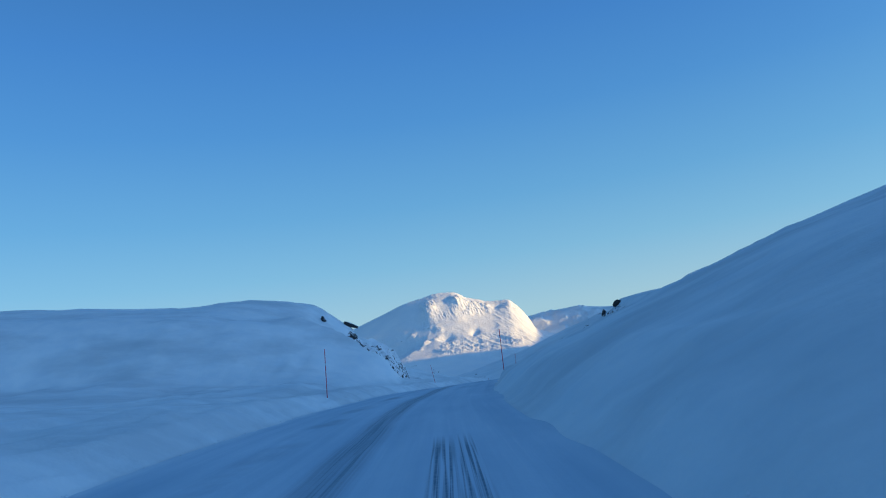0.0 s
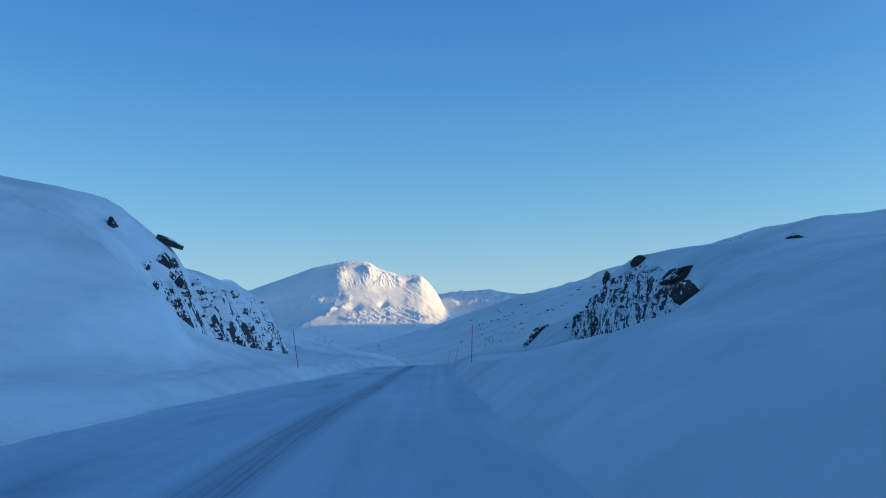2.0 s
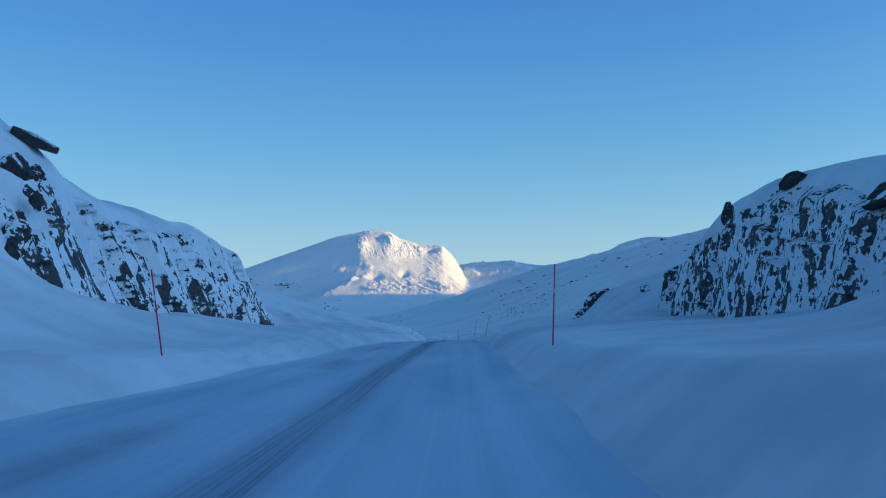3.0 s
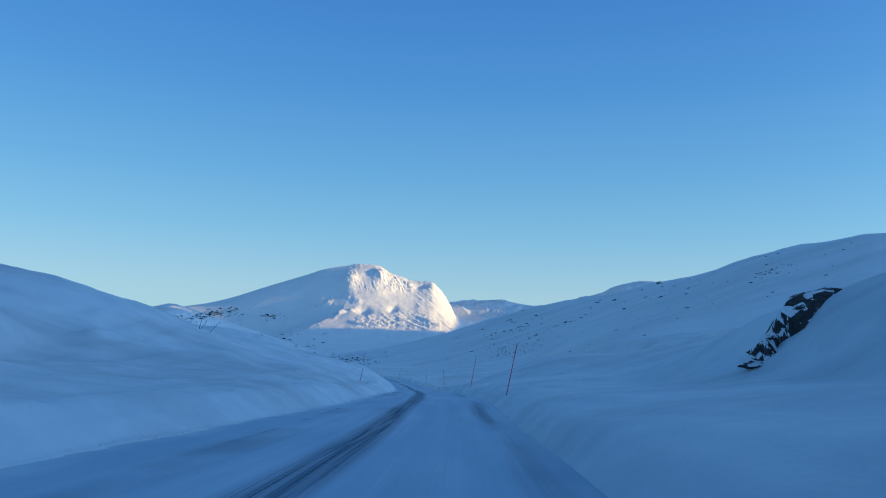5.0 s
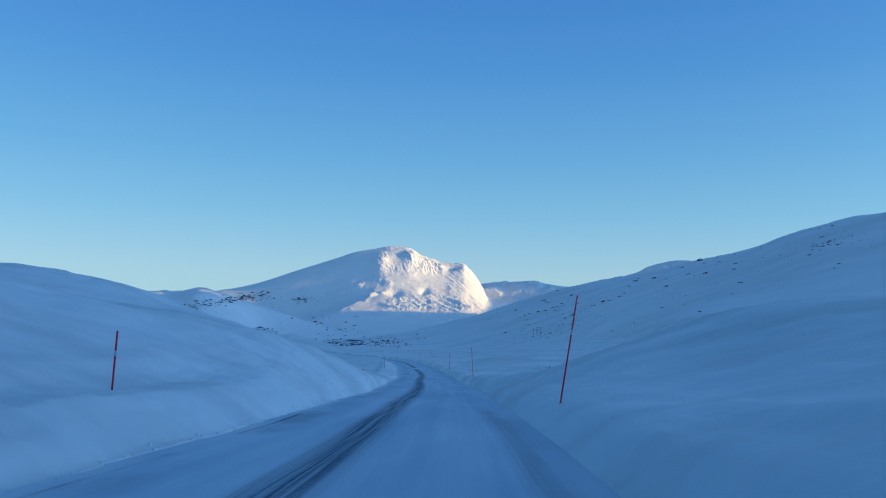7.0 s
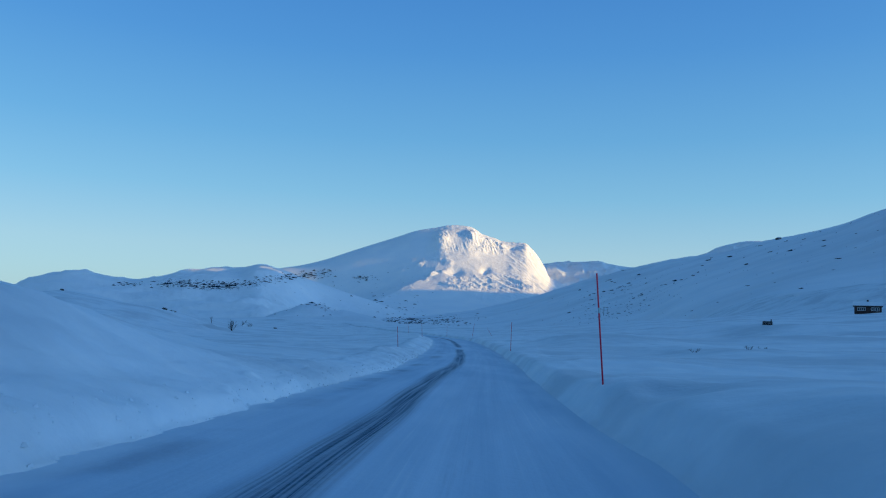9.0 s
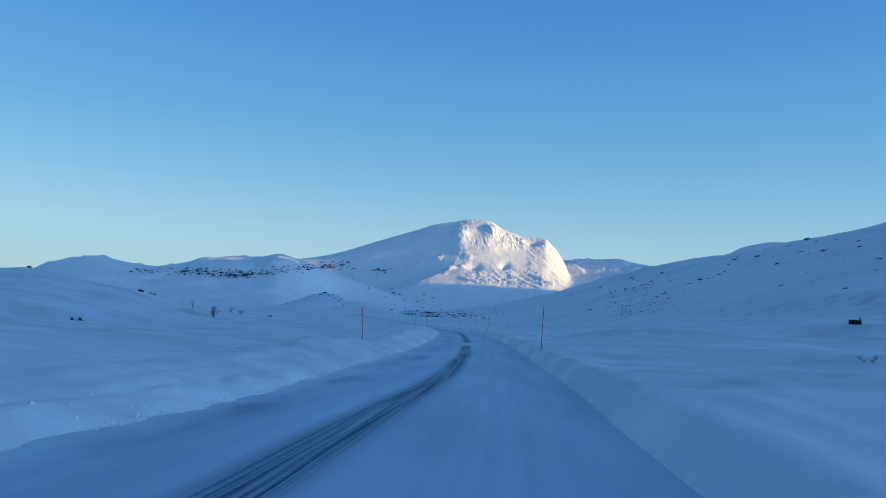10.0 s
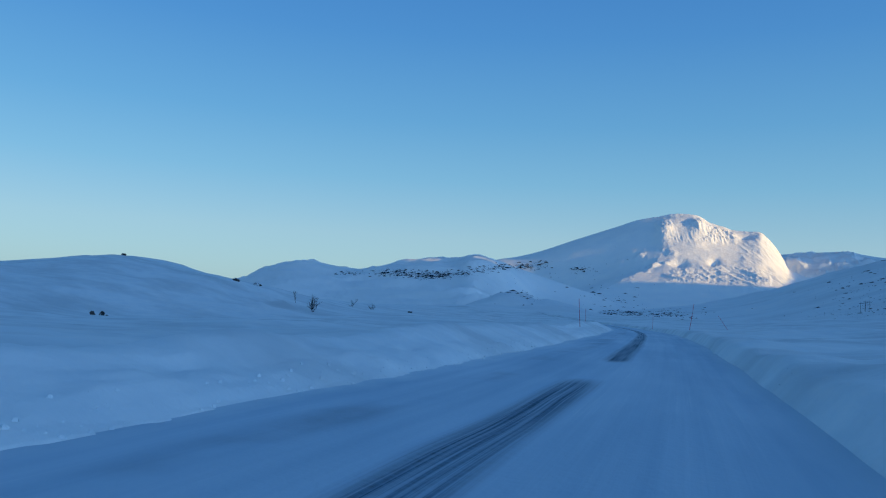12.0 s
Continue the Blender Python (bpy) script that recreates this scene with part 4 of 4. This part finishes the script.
rock(18.1, 157.2, height(18.1, 157.2) + 0.05, 0.3, 0.3, 0.2, 20, "small dark rock poking through the slope")
rock(14.8, 156.0, height(14.8, 156.0) + 0.08, 0.7, 0.6, 0.22, 21, "low dark rock rubble in snow")
rock(17.8, 140.5, height(17.8, 140.5) + 0.12, 0.65, 0.7, 0.45, 22, "small dark rock half buried in the slope", (0, 20, 0))
rock(-115.4, 424.4, height(-115.4, 424.4) + 0.15, 0.55, 0.45, 0.4, 24, "dark boulder on the crest of a snowy hill")
rock(-72.0, 376.3, height(-72, 376.3) + 0.1, 0.8, 0.5, 0.6, 25, "dark rock with a snow drift behind it")
rock(-73.0, 375.6, height(-73, 375.6) + 0.1, 0.35, 0.35, 0.5, 29, "small dark rock in the snow field")
rock(-84.5, 420.4, height(-84.5, 420.4) + 0.15, 0.8, 0.5, 0.45, 26, "dark rock with a snow drift behind it")
rock(-86.6, 430.4, height(-86.6, 430.4) + 0.15, 1.0, 0.6, 0.5, 27, "small dark rock in the snow field")
rock(-67.7, 463.5, height(-67.7, 463.5) + 0.1, 0.9, 0.5, 0.3, 28, "low dark rock in the snow field")

# rocks too many to count on the far slopes
def scattered(name, label, count, seed, where, size):
    rnd = random.Random(seed)
    base = [Vector(c) for c in ((1, 0, 0), (0.4, 0.9, 0.1), (-0.7, 0.6, 0), (-0.8, -0.5, 0.1), (0.3, -0.9, 0), (0.1, 0.1, 0.8))]
    tris = [(0, 1, 5), (1, 2, 5), (2, 3, 5), (3, 4, 5), (4, 0, 5), (1, 0, 4), (1, 4, 3), (1, 3, 2)]
    verts, faces = [], []
    for _ in range(count):
        a, r = where(rnd)
        x, y = HOME[0] + r * math.sin(radians(a)), HOME[1] + r * math.cos(radians(a))
        z, s, n = surface(x, y), size(rnd) * r / 1000, len(verts)
        wide, tall = rnd.uniform(0.8, 2.6), rnd.uniform(0.5, 1.0)
        verts += [(x + c.x * s * wide * rnd.uniform(0.7, 1.3), y + c.y * s, z + s * (c.z * tall * rnd.uniform(0.6, 1.3) - 0.15)) for c in base]
        faces += [tuple(n + k for k in t) for t in tris]
    return tagged(new(name, mesh_from(name, verts, faces, FAR_ROCK, flat=True)), label, "rocks", kind="stuff")


mountains = [o for o in scene.objects if o.name.startswith("mountain")]
bpy.context.view_layer.update()


def surface(x, y):
    """The highest ground at a place, mountains included."""
    best = far_land(np.array([x]), np.array([y]))[0]
    for o in mountains[:3]:
        hit, p, _, _ = o.ray_cast((x, y, 3000), (0, 0, -1))
        if hit:
            best = max(best, p.z)
    return float(best)


def band(a0, a1, r0, r1):
    return lambda rnd: (rnd.uniform(a0, a1), rnd.uniform(r0, r1))


def cluster(a, r, da, dr):
    return lambda rnd: (rnd.gauss(a, da), rnd.gauss(r, dr))


def flank(a0, e0, a1, e1, da, de):
    """Spots on the first slope that is met at an elevation, along a line from (a0, e0) to (a1, e1)."""
    def pick(rnd):
        k = rnd.random()
        a, e = a0 + (a1 - a0) * k + rnd.gauss(0, da), e0 + (e1 - e0) * k + rnd.gauss(0, de)
        way = Vector((math.sin(radians(a)), math.cos(radians(a)), math.tan(radians(e)))).normalized()
        found = [o.ray_cast((*HOME, 0), way) for o in mountains[:3]]
        spots = [math.hypot(p.x - HOME[0], p.y - HOME[1]) for hit, p, _, _ in found if hit]
        return a, min(spots, default=2500)
    return pick


scrub = lambda rnd: 0.38 + 1.9 * rnd.random() ** 4
small = lambda rnd: 0.35 + 2.4 * rnd.random() ** 5
scattered("scattered_rocks", "dark rocks scattered over a snowy mountainside", 300, 101, band(5, 32, 500, 1700), small)
scattered("scattered_rocks", "dark rocks scattered over a snowy mountainside", 220, 102, cluster(7.5, 1500, 1.6, 250), small)
scattered("scattered_rocks", "dark rocks scattered over a snowy mountainside", 90, 103, cluster(26, 900, 1.0, 60), small)
scattered("hill_scrub", "dark rocks and scrub on rounded hills", 520, 104, flank(-23.9, 1.72, -19.5, 1.72, 0.4, 0.16), scrub)
scattered("hill_scrub", "dark rocks and scrub on rounded hills", 330, 105, flank(-21.0, 1.55, -17.6, 2.0, 0.4, 0.12), scrub)
scattered("hill_scrub", "dark rocks and scrub on rounded hills", 60, 106, flank(-26.6, 1.5, -25.2, 1.65, 0.3, 0.08), scrub)
scattered("hill_scrub", "dark rocks and scrub low on a snowy mountain flank", 330, 111, flank(-17.4, 2.2, -12.9, 3.05, 0.3, 0.13), scrub)
scattered("scattered_rocks", "dark rocks on a snowy mountain flank", 60, 113, flank(-10.9, 2.72, -10.0, 2.8, 0.2, 0.06), scrub)
scattered("scattered_rocks", "dark rocks on a snowy mountain flank", 90, 114, flank(-16.5, 1.7, -7.5, 2.9, 0.8, 0.5), lambda rnd: 0.2 + 0.7 * rnd.random() ** 3)
scattered("scattered_rocks", "dark rocks and scrub low on a snowy mountainside", 420, 112, cluster(7.5, 1120, 1.8, 130), lambda rnd: 0.25 + 1.3 * rnd.random() ** 5)
scattered("scattered_rocks", "dark rocks along the foot of the mountain", 260, 107, cluster(-9, 2950, 1.6, 350), small)
scattered("scattered_rocks", "dark rocks on a knoll in the valley", 140, 108, cluster(-12.5, 840, 1.3, 40), small)
scattered("valley_scrub", "dark birch scrub along the snowy valley floor", 900, 109, cluster(-6.5, 1700, 1.9, 260), lambda rnd: 0.5 + 1.1 * rnd.random())
rock(HOME[0] + 1780 * math.sin(radians(18.35)), HOME[1] + 1780 * math.cos(radians(18.35)),
     surface(HOME[0] + 1780 * math.sin(radians(18.35)), HOME[1] + 1780 * math.cos(radians(18.35))) + 2, 9, 6, 3.5, 31, "dark outcrop on the mountain ridge", name="outcrop")


# ---- snow poles ----
def tube(points, radii, sides=8):
    """A tapering tube through points, closed at both ends."""
    bm = bmesh.new()
    rings = []
    for i, p in enumerate(points):
        d = (Vector(points[min(i + 1, len(points) - 1)]) - Vector(points[max(i - 1, 0)])).normalized()
        q = d.to_track_quat("Z", "Y")
        rings.append([bm.verts.new(Vector(p) + q @ Vector((math.cos(2 * math.pi * k / sides) * radii[i], math.sin(2 * math.pi * k / sides) * radii[i], 0))) for k in range(sides)])
    for a, b in zip(rings, rings[1:]):
        for k in range(sides):
            bm.faces.new((a[k], a[(k + 1) % sides], b[(k + 1) % sides], b[k]))
    bm.faces.new(rings[0][::-1])
    bm.faces.new(rings[-1])
    return bm


def snow_pole(base, top, label):
    base, top = Vector(base), Vector(top)
    span = top - base
    ob = tagged(new("snow_pole"), label, "marker pole", "snow poles beside the road")
    ob.location = base
    unit = span.normalized()
    length = span.length
    z = lambda s: unit * s
    part("shaft", tube([z(-0.5), z(length * 0.5), z(length - 0.01), z(length)], [0.021, 0.020, 0.019, 0.012], 10), POLE_RED, ob)
    part("reflective_band", tube([z(length * 0.62), z(length * 0.62 + 0.13)], [0.0225, 0.0225], 10), REFLECTOR, ob, "pale reflective tape")
    return ob


upright, leaning = "thin red plastic pole with reflective band in the snowbank", "thin red plastic pole leaning in the snowbank"
snow_pole((-9.59, 42.54, 1.68), (-9.48, 42.52, 4.10), upright)
snow_pole((0.31, 44.56, 1.69), (0.36, 44.87, 4.06), upright)
snow_pole((-7.97, 95.35, 1.70), (-8.25, 95.29, 3.76), leaning)
snow_pole((2.19, 96.38, 1.78), (2.30, 96.43, 3.91), upright)
snow_pole((5.74, 162.32, 0.54), (6.24, 162.35, 3.07), leaning)
snow_pole((6.62, 194.73, -0.20), (7.02, 194.71, 2.33), leaning)
snow_pole((-3.10, 192.39, -0.09), (-2.78, 191.71, 1.24), leaning)
snow_pole((6.48, 244.17, -1.89), (6.31, 244.18, 0.56), upright)
snow_pole((4.85, 296.94, -3.33), (4.89, 296.95, -0.75), upright)
snow_pole((-4.94, 292.51, -3.21), (-5.01, 292.23, -1.43), upright)
snow_pole((-11.45, 373.38, -4.28), (-11.63, 373.37, -1.73), upright)
snow_pole((-2.40, 388.19, -4.07), (-2.05, 388.19, -1.50), leaning)
snow_pole((-12.69, 454.32, -5.48), (-12.66, 454.32, -2.88), upright)
snow_pole((-21.2, 430.1, height(-21.2, 430.1)), (-21.3, 430.1, height(-21.2, 430.1) + 2.4), upright)
snow_pole((1.1, 432.0, height(1.1, 432)), (-0.4, 432.0, height(1.1, 432) + 2.2), leaning)
ends = [(-2.04, 233.1), (-1.93, 233.8)]
rest = max(height(*p) for p in (*ends, (-2.12, 232.6))) + 0.015
fallen = snow_pole((*ends[0], rest), (*ends[1], rest), "broken red plastic pole lying on the snowbank")
fallen.name = "fallen_snow_pole"


# ---- shrubs ----
def shrub(x, y, tall, seed, label, stems=7, spread=0.55):
    rnd = random.Random(seed)
    z = height(x, y)
    ob = tagged(new("shrub"), label, "shrub", "bare shrubs in the snow")
    ob.location = (x, y, z - 0.1)

    def grow(bm, start, way, length, radius, depth):
        pts, p, w = [start], start, way
        for _ in range(3):
            w = (w + Vector((rnd.uniform(-0.45, 0.45), rnd.uniform(-0.45, 0.45), rnd.uniform(-0.1, 0.2)))).normalized()
            p = p + w * length / 3
            pts.append(p)
        t = tube(pts, [radius, radius * 0.8, radius * 0.6, radius * 0.35], 4)
        me = bpy.data.meshes.new("twig")
        t.to_mesh(me)
        t.free()
        bm.from_mesh(me)
        bpy.data.meshes.remove(me)
        if depth:
            for q in pts[1:]:
                for _ in range(2):
                    turn = Vector((rnd.uniform(-1, 1), rnd.uniform(-1, 1), rnd.uniform(0.0, 0.9))).normalized()
                    grow(bm, q, (w * 0.5 + turn * 0.75).normalized(), length * rnd.uniform(0.4, 0.65), radius * 0.55, depth - 1)

    for k in range(stems):
        a = 2 * math.pi * (k + rnd.random() * 0.7) / stems
        bm = bmesh.new()
        grow(bm, Vector((0.1 * math.cos(a), 0.1 * math.sin(a), 0)), Vector((spread * math.cos(a), spread * math.sin(a), 1)).normalized(), tall * rnd.uniform(0.6, 0.8), 0.02 * tall, 2)
        part("branch", bm, BARK, ob)
    return ob


bare = "bare dark birch shrub poking out of the snow"
shrub(-63.4, 412.8, 2.3, 201, bare, 6, 0.55)
shrub(-71.6, 420.9, 2.1, 202, "single bare crooked birch stem in the snow", 1, 0.25)
shrub(-69.8, 438.6, 1.7, 203, bare, 2, 0.4)
shrub(-72.9, 454.3, 1.5, 204, bare, 4, 0.8)
shrub(23.0, 287.0, 0.45, 205, bare, 5, 1.0)
shrub(24.5, 288.5, 0.35, 206, bare, 3, 1.0)
shrub(18.9, 287.0, 0.55, 207, bare, 3, 0.6)


def sapling(x, y, tall, lean, seed):
    """A few straight thin stems that lean, each with two or three short side twigs."""
    rnd = random.Random(seed)
    ob = tagged(new("shrub"), "thin bare birch stems on top of a snow mound", "shrub", "bare shrubs in the snow")
    ob.location = (x, y, height(x, y) - 0.1)
    way = Vector((lean, 0.05, 1)).normalized()
    side = Vector((-0.25, 0.1, 0.12))
    tip = way * (tall + 0.1)
    part("stem", tube([(0, 0, 0), tip * 0.45 + side * 0.06, tip], [0.02, 0.014, 0.006], 5), BARK, ob)
    for _ in range(3):
        p = tip * rnd.uniform(0.45, 0.85)
        d = Vector((rnd.uniform(-0.6, 0.6), rnd.uniform(-0.5, 0.5), 0.7)) * 0.3 * tall
        part("twig", tube([p, p + d], [0.008, 0.004], 4), BARK, ob)
    return ob


for i, (px, py, tall, lean) in enumerate([(-15.79, 188.2, 1.4, 0.2), (-15.8, 188.5, 0.85, 0.75), (-14.98, 188.2, 1.2, 0.85)]):
    sapling(px, py, tall, lean, 210 + i)


# ---- buildings ----
def cabin(x, y, turn, w, d, h, wall_mat, label, panes, sink=0.3):
    ob = tagged(new("cabin"), label, "cabin")
    ob.matrix_world = pose(x, y, height(x, y) - sink if abs(x) < 150 and y < 600 else surface(x, y) - sink, 0, 0, turn)
    part("wall", box(-w / 2, w / 2, -d / 2, d / 2, 0, h, 0.02), wall_mat, ob)
    rise = d * 0.22
    for side in (-1, 1):
        bm = bmesh.new()
        pts = [(-w / 2 - 0.4, side * (d / 2 + 0.45), h - 0.1), (w / 2 + 0.4, side * (d / 2 + 0.45), h - 0.1), (w / 2 + 0.4, 0, h + rise), (-w / 2 - 0.4, 0, h + rise)]
        low = [bm.verts.new(p) for p in pts]
        high = [bm.verts.new((p[0], p[1], p[2] + 0.16)) for p in pts]
        for f in ((0, 1, 2, 3), (4, 7, 6, 5), (0, 4, 5, 1), (1, 5, 6, 2), (2, 6, 7, 3), (3, 7, 4, 0)):
            bm.faces.new([(low + high)[k] for k in f])
        bmesh.ops.recalc_face_normals(bm, faces=bm.faces[:])
        part("roof", bm, DARK_METAL, ob)
        bm = bmesh.new()
        n = 14
        rows = []
        for i in range(n + 1):
            fx = -w / 2 - 0.45 + (w + 0.9) * i / n
            rows.append([bm.verts.new((fx, side * (d / 2 + 0.5) * (1 - j / 5), h + 0.06 + (rise + 0.1) * j / 5 + (0.34 + 0.05 * math.sin(3.1 * i)) * (1 if 0 < j else 0.3))) for j in range(6)])
        for a, b in zip(rows, rows[1:]):
            for j in range(5):
                bm.faces.new((a[j], b[j], b[j + 1], a[j + 1]))
        bmesh.ops.recalc_face_normals(bm, faces=bm.faces[:])
        part("roof_snow", bm, SNOW, ob, "thick snow lying on the roof")
    for s in (-1, 1):
        bm = bmesh.new()
        vs = [bm.verts.new((s * w / 2, -d / 2, h)), bm.verts.new((s * w / 2, d / 2, h)), bm.verts.new((s * w / 2, 0, h + rise))]
        bm.faces.new(vs)
        bmesh.ops.solidify(bm, geom=bm.faces[:], thickness=0.08)
        part("gable", bm, wall_mat, ob)
    part("chimney", box(-0.3, 0.3, -0.3, 0.3, h + rise * 0.5, h + rise + 0.95, 0.02), DARK_METAL, ob)
    for cx in panes:
        win = part("window", box(cx - 0.55, cx + 0.55, -d / 2 - 0.05, -d / 2 + 0.02, 0.95, 2.05, 0.01), WHITE_TRIM, ob, "white window frame")
        for k in (-1, 1):
            part("pane", box(cx + k * 0.25 - 0.2, cx + k * 0.25 + 0.2, -d / 2 - 0.065, -d / 2 - 0.04, 1.05, 1.95), GLASS, win)
    return ob


cabin(119.9, 481.0, -24, 7.6, 5.2, 2.4, CABIN_WALL, "dark brown timber cabin with snowy roof and white windows", (-2.4, -1.2, 1.4, 2.6))
cabin(-130.5, 1183.6, 8, 12, 8, 3.2, RED_WALL, "dark red farm building far down the valley", (-4, 0, 4), sink=0.2)


def pylon(a, r, tall):
    """A timber H-frame that carries a power line."""
    x, y = HOME[0] + r * math.sin(radians(a)), HOME[1] + r * math.cos(radians(a))
    ob = tagged(new("power_pylon"), "dark timber H-frame power pylon on a snowy slope", "power pylon", "power pylons across the valley")
    ob.matrix_world = pose(x, y, surface(x, y) - 0.5, 0, 0, 20 - a)
    for sx in (-2.6, 2.6):
        part("post", tube([(sx, 0, 0), (sx * 0.9, 0, tall)], [0.14, 0.11], 8), BARK, ob)
    part("crossarm", box(-4.2, 4.2, -0.15, 0.15, tall - 1.3, tall - 1.0, 0.03), BARK, ob)
    return ob


for a, r, tall in ((6.75, 1080, 11), (7.0, 1110, 11.5)):
    pylon(a, r, tall)


def sledge_stack(x, y, turn):
    """A low pile of dark boards and posts, half drifted over."""
    rnd = random.Random(77)
    ob = tagged(new("timber_stack"), "dark timber stack half buried in a snow drift", "timber stack")
    ob.matrix_world = pose(x, y, height(x, y) - 0.1, 0, 0, turn)
    for k in range(7):
        w, z = rnd.uniform(0.8, 1.15), 0.12 + 0.16 * k
        bm = box(-w, w, -0.5, 0.5, z - 0.07, z + 0.07, 0.015)
        bmesh.ops.rotate(bm, verts=bm.verts[:], cent=(0, 0, z), matrix=Matrix.Rotation(rnd.uniform(-0.12, 0.12), 3, "Z"))
        part("board", bm, BARK, ob)
    for sx, tall in ((-0.95, 1.1), (0.7, 1.75)):
        part("post", box(sx - 0.09, sx + 0.09, -0.1, 0.1, 0, tall, 0.02), BARK, ob)
    return ob


stack = sledge_stack(49.9, 363.8, -14)
stack.scale = (0.8, 0.8, 0.6)

# clods thrown out by the plough along the foot of the bank
rnd = random.Random(301)
verts, faces = [], []
base = [(1, 0, 0), (0.3, 0.95, 0), (-0.8, 0.6, 0), (-0.8, -0.6, 0), (0.3, -0.95, 0), (0.4, 0.3, 0.75), (-0.4, 0.2, 0.8), (0, -0.4, 0.7)]
clod_faces = [(0, 1, 5), (1, 2, 6), (1, 6, 5), (2, 3, 6), (3, 4, 7), (3, 7, 6), (4, 0, 7), (0, 5, 7), (5, 6, 7)]
for count in range(4200):
    y = rnd.uniform(-5, 340) if count < 1800 else rnd.uniform(200, 335)
    side = rnd.random() < 0.75 or count >= 1800
    u = -float(edge_left(np.array([y]))[0]) - (rnd.gauss(-0.1, 0.08) if count < 1800 else rnd.gauss(0.15, 0.28)) if side else float(edge_right(np.array([y]))[0]) + abs(rnd.gauss(0, 0.35))
    x = float(road_x(np.array([y]))[0]) + u
    s, n, z = (0.014 + 0.05 * rnd.random() ** 4) * (1 if side else 0.45), len(verts), height(x, y)
    verts += [(x + s * p[0] * rnd.uniform(0.7, 1.3), y + s * p[1] * rnd.uniform(0.7, 1.3), z + s * (p[2] * rnd.uniform(0.7, 1.3) - 0.2)) for p in base]
    faces += [tuple(n + k for k in f) for f in clod_faces]
tagged(new("snow_clods", mesh_from("snow_clods", verts, faces, SNOW, flat=True)), "loose lumps of snow along the road edge", "snow", kind="stuff")
